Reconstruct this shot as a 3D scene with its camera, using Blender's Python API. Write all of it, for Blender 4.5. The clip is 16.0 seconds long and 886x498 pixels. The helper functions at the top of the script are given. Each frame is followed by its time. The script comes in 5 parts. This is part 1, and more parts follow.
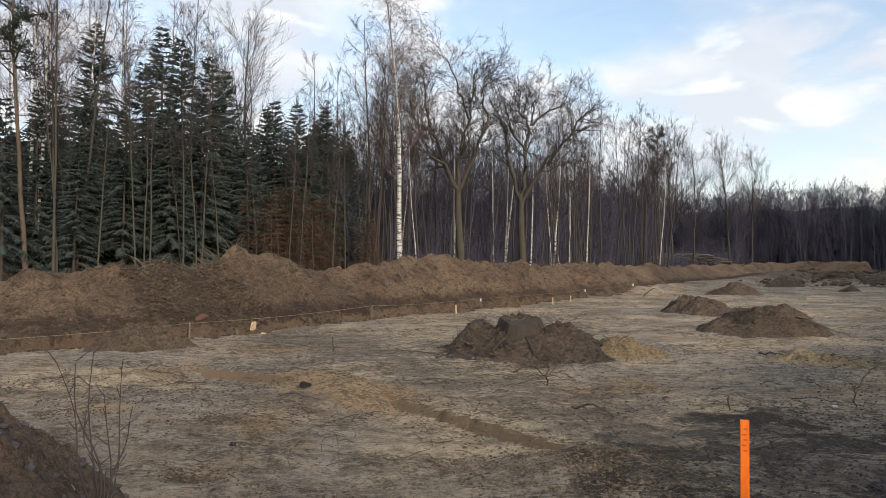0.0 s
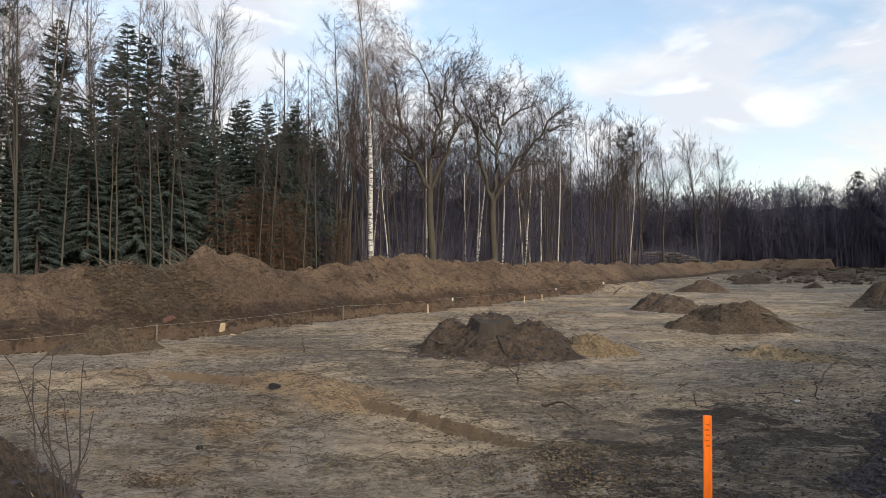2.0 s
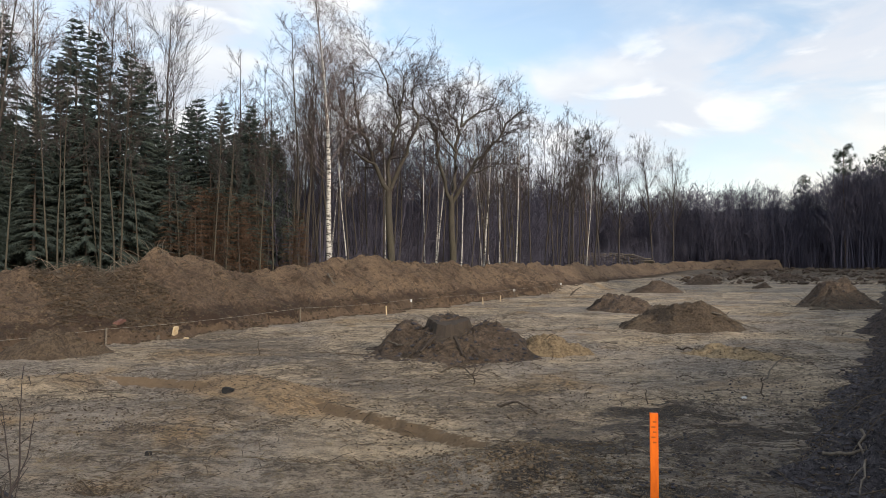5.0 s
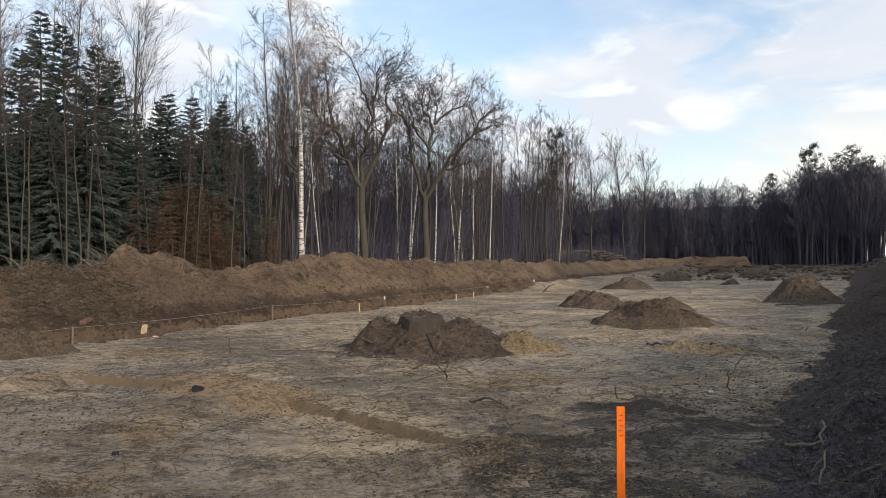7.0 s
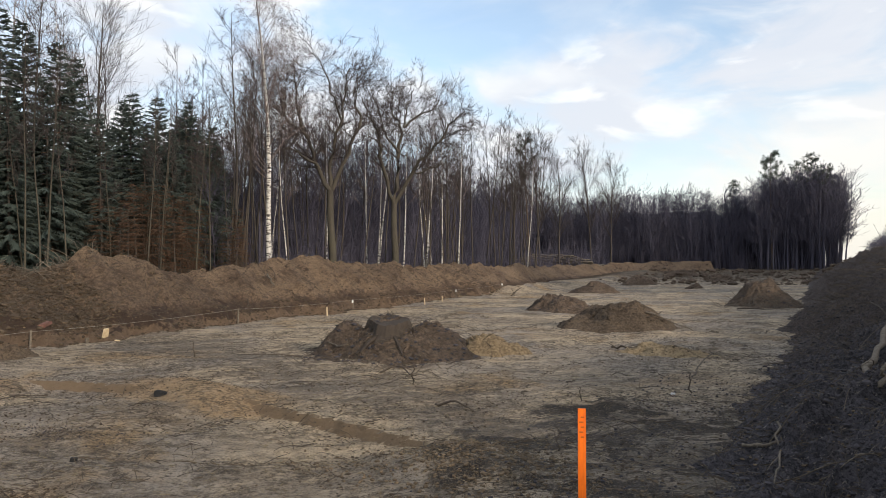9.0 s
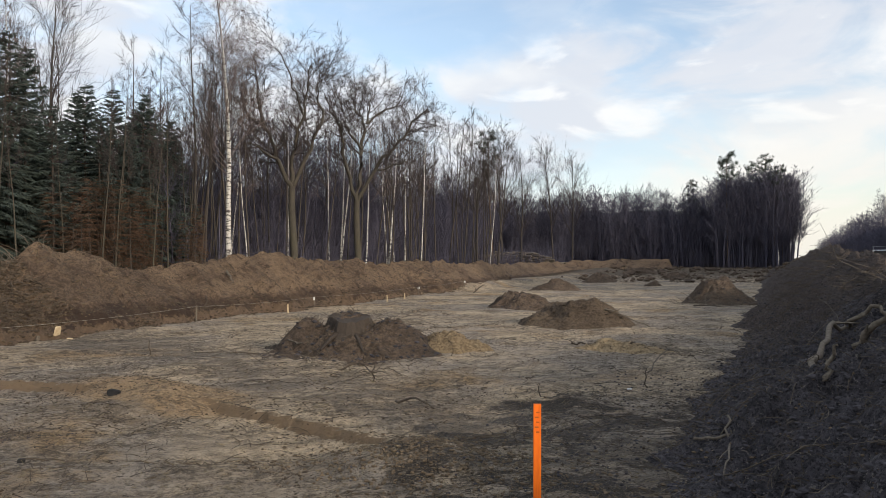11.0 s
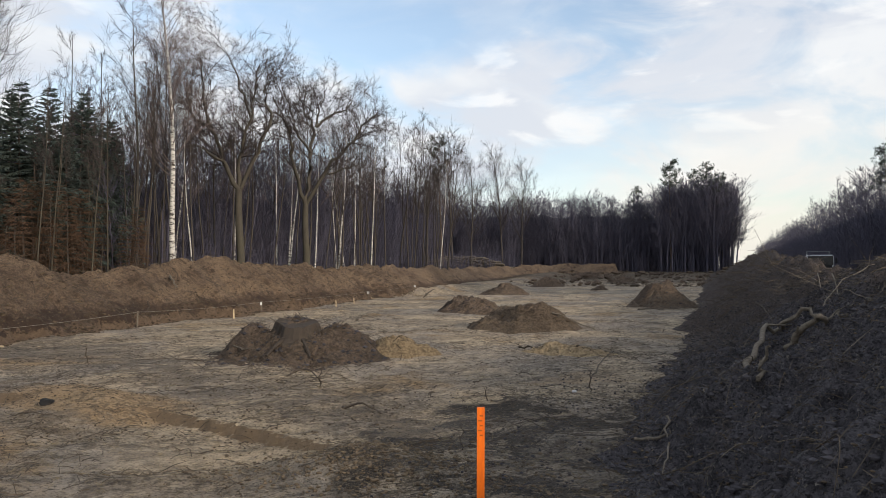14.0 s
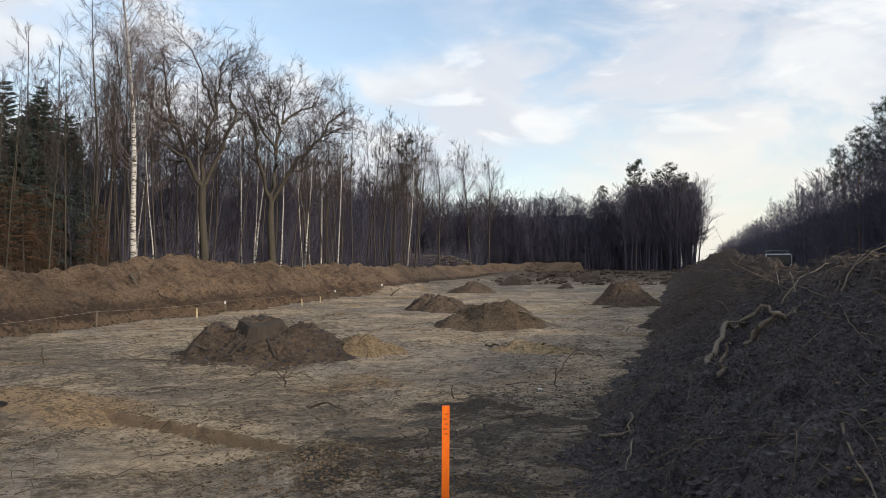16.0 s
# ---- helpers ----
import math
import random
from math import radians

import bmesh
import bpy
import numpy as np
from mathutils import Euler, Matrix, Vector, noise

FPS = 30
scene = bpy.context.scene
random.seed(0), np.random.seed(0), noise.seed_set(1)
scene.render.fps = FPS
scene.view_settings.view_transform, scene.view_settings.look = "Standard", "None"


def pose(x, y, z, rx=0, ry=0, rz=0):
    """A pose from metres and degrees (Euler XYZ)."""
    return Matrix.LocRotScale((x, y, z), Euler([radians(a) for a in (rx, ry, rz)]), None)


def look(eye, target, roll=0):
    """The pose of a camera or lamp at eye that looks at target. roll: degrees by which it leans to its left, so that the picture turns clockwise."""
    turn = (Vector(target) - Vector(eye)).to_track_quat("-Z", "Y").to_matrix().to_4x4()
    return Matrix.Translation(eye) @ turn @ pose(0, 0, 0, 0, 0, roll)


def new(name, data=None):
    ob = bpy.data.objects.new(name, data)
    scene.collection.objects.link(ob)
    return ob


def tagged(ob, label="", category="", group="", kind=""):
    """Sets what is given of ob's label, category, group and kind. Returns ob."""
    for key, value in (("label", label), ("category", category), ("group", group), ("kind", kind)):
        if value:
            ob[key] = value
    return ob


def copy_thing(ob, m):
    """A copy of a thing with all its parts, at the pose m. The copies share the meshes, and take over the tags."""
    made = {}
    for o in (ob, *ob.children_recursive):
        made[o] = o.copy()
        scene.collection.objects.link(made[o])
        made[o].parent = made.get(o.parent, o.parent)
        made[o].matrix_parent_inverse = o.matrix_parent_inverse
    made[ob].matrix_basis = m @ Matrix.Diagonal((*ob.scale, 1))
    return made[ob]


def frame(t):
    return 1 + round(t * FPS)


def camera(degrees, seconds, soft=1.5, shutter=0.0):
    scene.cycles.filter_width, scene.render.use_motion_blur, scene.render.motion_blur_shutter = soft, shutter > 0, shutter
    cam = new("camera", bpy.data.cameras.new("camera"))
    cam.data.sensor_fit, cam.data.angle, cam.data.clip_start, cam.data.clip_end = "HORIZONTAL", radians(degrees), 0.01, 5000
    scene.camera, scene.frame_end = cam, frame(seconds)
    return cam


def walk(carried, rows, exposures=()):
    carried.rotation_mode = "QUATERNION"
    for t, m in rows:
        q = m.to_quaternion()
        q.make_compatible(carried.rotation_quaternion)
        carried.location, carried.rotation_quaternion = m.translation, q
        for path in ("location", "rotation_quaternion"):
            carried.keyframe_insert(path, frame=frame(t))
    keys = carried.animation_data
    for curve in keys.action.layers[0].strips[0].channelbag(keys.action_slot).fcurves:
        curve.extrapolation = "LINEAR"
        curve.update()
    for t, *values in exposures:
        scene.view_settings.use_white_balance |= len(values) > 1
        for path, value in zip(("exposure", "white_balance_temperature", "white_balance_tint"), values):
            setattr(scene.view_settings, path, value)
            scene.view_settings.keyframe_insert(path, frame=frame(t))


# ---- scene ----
cam = camera(66.0, 16.0, soft=0.85)
walk(cam, [
    (0.0, pose(-0.000, -0.000, 2.000, 91.38, -0.00, 40.40)),
    (0.5, pose(0.002, 0.008, 2.000, 91.40, 0.04, 39.65)),
    (1.0, pose(0.014, 0.014, 2.001, 91.27, 0.15, 39.00)),
    (1.5, pose(0.017, 0.023, 2.002, 91.22, 0.18, 38.53)),
    (2.0, pose(0.028, 0.031, 2.000, 91.33, 0.32, 38.11)),
    (2.5, pose(0.032, 0.030, 2.003, 91.48, 0.33, 37.60)),
    (3.0, pose(0.040, 0.034, 2.006, 91.61, 0.29, 37.21)),
    (3.5, pose(0.046, 0.044, 1.997, 91.56, 0.44, 36.92)),
    (4.0, pose(0.057, 0.055, 1.999, 91.47, 0.51, 36.16)),
    (6.5, pose(0.102, 0.051, 1.993, 91.31, 0.43, 33.11)),
    (7.0, pose(0.111, 0.057, 1.991, 91.18, 0.54, 32.55)),
    (7.5, pose(0.119, 0.064, 1.990, 91.26, 0.54, 31.94)),
    (8.0, pose(0.134, 0.053, 1.993, 91.45, 0.32, 31.38)),
    (8.5, pose(0.147, 0.050, 1.993, 91.54, 0.33, 30.53)),
    (9.0, pose(0.156, 0.046, 1.992, 91.46, 0.35, 29.97)),
    (9.5, pose(0.169, 0.047, 1.989, 91.36, 0.41, 29.21)),
    (12.0, pose(0.214, 0.057, 1.989, 91.22, -0.03, 25.66)),
    (12.5, pose(0.223, 0.049, 1.992, 91.27, -0.05, 25.04)),
    (13.0, pose(0.228, 0.054, 1.987, 91.43, 0.02, 24.09)),
    (13.5, pose(0.236, 0.054, 1.992, 91.55, 0.09, 23.44)),
    (14.0, pose(0.240, 0.068, 1.987, 91.58, 0.18, 22.75)),
    (14.5, pose(0.247, 0.065, 1.985, 91.56, 0.10, 22.18)),
    (15.0, pose(0.248, 0.075, 1.985, 91.54, 0.11, 21.53)),
    (15.5, pose(0.249, 0.081, 1.985, 91.53, 0.08, 20.78)),
    (16.0, pose(0.245, 0.101, 1.982, 91.45, 0.16, 20.02)),
], exposures=[(0.0, 0.80), (9.5, 0.80), (12.0, 0.69), (16.0, 0.69)])

# ---------------------------------------------------------------- world and light
SUN_EL, SUN_AZ = radians(16), radians(112)
world = bpy.data.worlds.new("sky")
scene.world = world
world.use_nodes = True
wn = world.node_tree.nodes
wl = world.node_tree.links
wn.clear()


def wnode(kind, **kw):
    n = wn.new(kind)
    for k, v in kw.items():
        n.inputs[k].default_value = v
    return n


w_out = wnode("ShaderNodeOutputWorld")
w_bg = wnode("ShaderNodeBackground", Strength=1.0)
w_sky = wn.new("ShaderNodeTexSky")
w_sky.sky_type = "NISHITA"
w_sky.sun_disc = False
w_sky.sun_elevation = SUN_EL
w_sky.sun_rotation = SUN_AZ
w_sky.air_density = 1.0
w_sky.dust_density = 1.5
w_gain = wn.new("ShaderNodeVectorMath")
w_gain.operation = "SCALE"
w_gain.inputs["Scale"].default_value = 0.15
wl.new(w_sky.outputs[0], w_gain.inputs[0])
def wmath(op, a, b=0.0):
    n = wn.new("ShaderNodeMath")
    n.operation = op
    for i, v in enumerate((a, b)):
        if isinstance(v, (int, float)):
            n.inputs[i].default_value = v
        else:
            wl.new(v, n.inputs[i])
    return n.outputs[0]


def wstep(v, a, b, lo=0.0, hi=1.0):
    n = wn.new("ShaderNodeMapRange")
    n.interpolation_type = "SMOOTHSTEP"
    for k, x in (("From Min", a), ("From Max", b), ("To Min", lo), ("To Max", hi)):
        n.inputs[k].default_value = x
    wl.new(v, n.inputs["Value"])
    return n.outputs[0]


def wmix(fac, a, b):
    n = wn.new("ShaderNodeMix")
    n.data_type = "RGBA"
    wl.new(fac, n.inputs["Factor"])
    for sock, v in ((n.inputs["A"], a), (n.inputs["B"], b)):
        if isinstance(v, tuple):
            sock.default_value = (*v, 1)
        else:
            wl.new(v, sock)
    return n.outputs["Result"]


def wnoise(scale, detail, rough, distort, stretch, shift=0.0):
    """Noise over compass bearing and elevation, drawn out along the horizon."""
    c = wn.new("ShaderNodeCombineXYZ")
    wl.new(w_bear, c.inputs[0])
    wl.new(wmath("MULTIPLY", w_elev, stretch), c.inputs[1])
    c.inputs[2].default_value = shift
    n = wnode("ShaderNodeTexNoise", Scale=scale, Detail=detail, Roughness=rough, Distortion=distort)
    wl.new(c.outputs[0], n.inputs["Vector"])
    return n.outputs["Fac"]


w_tc = wn.new("ShaderNodeTexCoord")
w_sep = wn.new("ShaderNodeSeparateXYZ")
wl.new(w_tc.outputs["Generated"], w_sep.inputs[0])
# bearing west of north and elevation, in degrees
w_bear = wmath("MULTIPLY", wmath("ARCTAN2", wmath("MULTIPLY", w_sep.outputs["X"], -1.0), w_sep.outputs["Y"]), 57.2958)
w_elev = wmath("MULTIPLY", wmath("ARCSINE", w_sep.outputs["Z"]), 57.2958)
w_puff = wnoise(0.085, 6.0, 0.55, 0.5, 2.2)
w_veil = wnoise(0.045, 5.0, 0.5, 0.8, 3.0, 4.0)
# an opening of blue between the cloud bank over the horizon and the veil above
w_dx = wmath("DIVIDE", wmath("SUBTRACT", w_bear, 24.0), 17.0)
w_dy = wmath("DIVIDE", wmath("SUBTRACT", w_elev, 20.5), 4.6)
w_rad = wmath("ADD", wmath("MULTIPLY", w_dx, w_dx), wmath("MULTIPLY", w_dy, w_dy))
w_hole = wstep(wmath("ADD", w_rad, wmath("MULTIPLY", wmath("SUBTRACT", w_puff, 0.5), 5.0)), 1.9, 0.5)
w_cover = wstep(w_puff, 0.36, 0.56, 0.45, 0.95)
w_cover = wmath("MULTIPLY", w_cover, wmath("SUBTRACT", 1.0, wmath("MULTIPLY", w_hole, 0.62)))
w_cover = wmath("MULTIPLY", w_cover, wstep(w_elev, 26.0, 44.0, 1.0, 0.62))
w_cover = wmath("MAXIMUM", w_cover, wstep(w_elev, 9.0, 2.0, 0.0, 0.85))
w_cloud = wmix(wstep(w_veil, 0.40, 0.60), (0.47, 0.492, 0.535), (0.575, 0.583, 0.592))
w_cloud = wmix(wstep(wnoise(0.13, 6.0, 0.5, 0.4, 2.6, 9.0), 0.54, 0.66, 0.0, 0.8), w_cloud, (0.64, 0.638, 0.635))
w_cloud = wmix(wmath("MULTIPLY", wstep(w_elev, 16.0, 3.0), wstep(w_bear, 20.0, 2.0)), w_cloud, (0.60, 0.575, 0.53))
w_mix = wmix(w_cover, w_gain.outputs[0], w_cloud)
wl.new(w_mix, w_bg.inputs["Color"])

wl.new(w_bg.outputs[0], w_out.inputs["Surface"])

sun = new("sun", bpy.data.lights.new("sun", "SUN"))
sun.data.energy = 1.55
sun.data.angle = radians(5)
sun.data.color = (1.0, 0.86, 0.70)
sun_dir = Vector((math.sin(SUN_AZ) * math.cos(SUN_EL), math.cos(SUN_AZ) * math.cos(SUN_EL), math.sin(SUN_EL)))
sun.matrix_world = look(sun_dir * 100, (0, 0, 0))


# ---------------------------------------------------------------- materials
class Mat:
    """A small builder of node materials on world position."""

    def __init__(self, name, rough=0.9):
        self.m = bpy.data.materials.new(name)
        self.m.use_nodes = True
        self.n = self.m.node_tree.nodes
        self.l = self.m.node_tree.links
        self.b = self.n["Principled BSDF"]
        self.b.inputs["Roughness"].default_value = rough
        self.b.inputs["Specular IOR Level"].default_value = 0.25
        self.pos = self.n.new("ShaderNodeNewGeometry").outputs["Position"]

    def scaled(self, v, turn=0.0):
        rt = self.n.new("ShaderNodeMapping")
        rt.inputs["Rotation"].default_value = (0, 0, radians(turn))
        self.l.new(self.pos, rt.inputs["Vector"])
        mp = self.n.new("ShaderNodeMapping")
        mp.inputs["Scale"].default_value = v
        self.l.new(rt.outputs[0], mp.inputs["Vector"])
        return mp.outputs[0]

    def noise(self, scale, detail=4.0, rough=0.6, stretch=None, turn=0.0, distort=0.0):
        t = self.n.new("ShaderNodeTexNoise")
        t.inputs["Scale"].default_value = scale
        t.inputs["Detail"].default_value = detail
        t.inputs["Roughness"].default_value = rough
        t.inputs["Distortion"].default_value = distort
        self.l.new(self.scaled(stretch, turn) if stretch else self.pos, t.inputs["Vector"])
        return t.outputs["Fac"]

    def step(self, fac, a, b, lo=0.0, hi=1.0):
        r = self.n.new("ShaderNodeMapRange")
        r.interpolation_type = "SMOOTHSTEP"
        for k, v in (("From Min", a), ("From Max", b), ("To Min", lo), ("To Max", hi)):
            r.inputs[k].default_value = v
        self.l.new(fac, r.inputs["Value"])
        return r.outputs[0]

    def math(self, op, a, b):
        x = self.n.new("ShaderNodeMath")
        x.operation = op
        for i, v in enumerate((a, b)):
            if isinstance(v, (int, float)):
                x.inputs[i].default_value = v
            else:
                self.l.new(v, x.inputs[i])
        return x.outputs[0]

    def mix(self, fac, a, b, mode="MIX"):
        x = self.n.new("ShaderNodeMix")
        x.data_type = "RGBA"
        x.blend_type = mode
        for sock, v in ((x.inputs["Factor"], fac), (x.inputs["A"], a), (x.inputs["B"], b)):
            if isinstance(v, (int, float)):
                sock.default_value = v
            elif isinstance(v, tuple):
                sock.default_value = (*v, 1)
            else:
                self.l.new(v, sock)
        return x.outputs["Result"]

    def axis(self, k):
        s = self.n.new("ShaderNodeSeparateXYZ")
        self.l.new(self.pos, s.inputs[0])
        return s.outputs[k]

    def rand(self):
        return self.n.new("ShaderNodeObjectInfo").outputs["Random"]

    def island(self):
        return self.n.new("ShaderNodeNewGeometry").outputs["Random Per Island"]

    def done(self, colour, bump=None, dist=0.02, strength=0.6):
        if isinstance(colour, tuple):
            self.b.inputs["Base Color"].default_value = (*colour, 1)
        else:
            self.l.new(colour, self.b.inputs["Base Color"])
        if bump is not None:
            bp = self.n.new("ShaderNodeBump")
            bp.inputs["Distance"].default_value = dist
            bp.inputs["Strength"].default_value = strength
            self.l.new(bump, bp.inputs["Height"])
            self.l.new(bp.outputs[0], self.b.inputs["Normal"])
        return self.m


def make_ground():
    g = Mat("stripped_sand")
    big = g.noise(0.22, 5, 0.6, distort=0.6)
    mid = g.noise(0.9, 7, 0.68, (1.0, 2.0, 1.0), -32, 0.9)
    streak = g.noise(1.3, 7, 0.70, (0.7, 2.6, 1.0), -44, 0.9)
    crumb = g.noise(5.5, 7, 0.75, distort=0.3)
    fine = g.noise(17, 6, 0.75)
    grit = g.noise(80, 3, 0.7)
    col = g.mix(g.step(big, 0.40, 0.60), (0.67, 0.525, 0.355), (0.43, 0.365, 0.295))
    col = g.mix(g.step(g.noise(0.33, 5, 0.6, distort=0.5), 0.53, 0.68, 0, 0.9), col, (0.44, 0.29, 0.145))
    col = g.mix(g.step(mid, 0.51, 0.66, 0, 0.55), col, (0.19, 0.155, 0.12))
    col = g.mix(g.step(streak, 0.53, 0.64, 0, 0.5), col, (0.105, 0.086, 0.068))
    wide = g.noise(0.42, 6, 0.66, (0.6, 2.8, 1.0), -47, 1.0)
    col = g.mix(g.step(wide, 0.50, 0.60, 0, 0.45), col, (0.150, 0.122, 0.098))
    brown = g.noise(0.55, 6, 0.66, distort=0.8)
    col = g.mix(g.step(brown, 0.54, 0.66, 0, 0.7), col, (0.225, 0.165, 0.105))
    # sand dug up beside the shallow cuts
    px = g.math("ADD", g.axis("X"), 8.6)
    py = g.math("SUBTRACT", g.axis("Y"), 7.4)
    rr = g.math("ADD", g.math("MULTIPLY", g.math("MULTIPLY", px, px), 0.28), g.math("MULTIPLY", g.math("MULTIPLY", py, py), 1.5))
    rr = g.math("ADD", rr, g.math("MULTIPLY", g.math("SUBTRACT", crumb, 0.5), 1.6))
    col = g.mix(g.step(rr, 1.5, 0.5, 0, 0.85), col, (0.43, 0.285, 0.15))
    # dark humus spread along the foot of the bank
    edge = g.math("ADD", g.axis("X"), g.math("MULTIPLY", g.math("SUBTRACT", g.noise(0.5, 6, 0.68, distort=0.7), 0.5), 3.0))
    dark = g.math("MULTIPLY", g.step(edge, -1.4, -0.5), g.step(g.axis("Y"), 120.0, 25.0, 0.25, 0.8))
    hx = g.math("MULTIPLY", g.math("ADD", g.axis("X"), 2.0), 0.55)
    hy = g.math("MULTIPLY", g.math("SUBTRACT", g.axis("Y"), 7.6), 0.36)
    spill = g.math("ADD", g.math("MULTIPLY", hx, hx), g.math("MULTIPLY", hy, hy))
    spill = g.step(g.math("ADD", spill, g.math("MULTIPLY", g.math("SUBTRACT", g.noise(0.9, 6, 0.7, distort=0.8), 0.5), 2.2)), 1.1, 0.75)
    dark = g.math("MAXIMUM", dark, spill)
    patch = g.step(g.noise(1.0, 8, 0.74, (1.0, 1.5, 1.0), -30, 0.7), 0.47, 0.51)
    col = g.mix(g.math("MULTIPLY", dark, patch), col, (0.020, 0.017, 0.016))
    near_bank = g.step(g.math("ADD", g.axis("X"), g.math("MULTIPLY", g.math("SUBTRACT", g.noise(0.3, 6, 0.66, distort=0.8), 0.5), 12.0)), -6.0, -1.5, 0, 0.16)
    col = g.mix(near_bank, col, g.mix(g.step(mid, 0.44, 0.58), (0.165, 0.135, 0.108), (0.075, 0.062, 0.052)))
    # scraped dark soil across the middle of the site
    band = g.math("ADD", g.math("ADD", g.math("MULTIPLY", g.axis("X"), 0.36), g.axis("Y")), g.math("MULTIPLY", g.noise(0.6, 5, 0.65), 5.0))
    scrape = g.math("MULTIPLY", g.step(band, 7.6, 8.6), g.step(band, 11.2, 9.6))
    col = g.mix(g.math("MULTIPLY", scrape, g.step(streak, 0.36, 0.52, 0, 0.6)), col, (0.115, 0.102, 0.092))
    torn = g.step(g.noise(0.38, 6, 0.66, distort=0.9), 0.40, 0.58, 0.25, 1.0)
    col = g.mix(g.math("MULTIPLY", torn, g.step(crumb, 0.49, 0.58, 0, 0.95)), col, g.mix(0.72, col, (0.045, 0.034, 0.025)))
    col = g.mix(g.math("MULTIPLY", torn, g.step(fine, 0.49, 0.58, 0, 0.9)), col, g.mix(0.66, col, (0.040, 0.031, 0.023)))
    # roots and drag marks drawn over the sand, in swarms
    thread = g.noise(2.6, 5, 0.62, (0.55, 2.2, 1.0), -40, 1.6)
    swarm = g.step(g.noise(0.6, 4, 0.6, distort=0.7), 0.44, 0.58)
    line = g.step(g.math("ABSOLUTE", g.math("SUBTRACT", thread, 0.5), 0.0), 0.035, 0.008)
    col = g.mix(g.math("MULTIPLY", line, g.math("MULTIPLY", swarm, 0.8)), col, (0.050, 0.038, 0.028))
    fleck = g.noise(9.0, 4, 0.7, (0.7, 1.8, 1.0), -35, 0.6)
    col = g.mix(g.step(fleck, 0.60, 0.67, 0, 0.85), col, (0.042, 0.032, 0.025))
    col = g.mix(g.step(fleck, 0.42, 0.34, 0, 0.35), col, (0.58, 0.48, 0.35))
    col = g.mix(g.step(grit, 0.52, 0.66, 0, 0.45), col, (0.46, 0.38, 0.27))
    col = g.mix(g.step(g.noise(32, 4, 0.7, (0.8, 1.6, 1.0), -35, 0.5), 0.545, 0.61, 0, 0.7), col, (0.060, 0.047, 0.035))
    # steep cut faces: raw subsoil brown, with their shade painted in by normal
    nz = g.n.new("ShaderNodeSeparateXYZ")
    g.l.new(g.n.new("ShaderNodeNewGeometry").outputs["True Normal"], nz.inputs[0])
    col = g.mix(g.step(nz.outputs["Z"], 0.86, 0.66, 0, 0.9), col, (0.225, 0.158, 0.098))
    rough_end = g.step(g.math("ADD", g.axis("Y"), g.math("MULTIPLY", g.noise(0.15, 4), 30.0)), 88.0, 104.0, 0, 0.85)
    col = g.mix(rough_end, col, g.mix(g.step(mid, 0.42, 0.58), (0.15, 0.115, 0.082), (0.075, 0.06, 0.047)))
    # leaf litter under the woods
    wood = g.step(g.axis("X"), -23.5, -25.0)
    col = g.mix(wood, col, g.mix(g.step(fine, 0.35, 0.65), (0.045, 0.032, 0.020), (0.10, 0.065, 0.035)))
    verge = g.step(g.axis("X"), 14.0, 16.0)
    col = g.mix(verge, col, g.mix(g.step(fine, 0.35, 0.65), (0.040, 0.040, 0.020), (0.085, 0.070, 0.035)))
    h = g.math("ADD", g.math("MULTIPLY", fine, 0.5), g.math("ADD", g.math("MULTIPLY", grit, 0.12), g.math("ADD", g.math("MULTIPLY", streak, 0.7), g.math("MULTIPLY", crumb, 0.9))))
    return g.done(col, h, 0.11, 1.0)


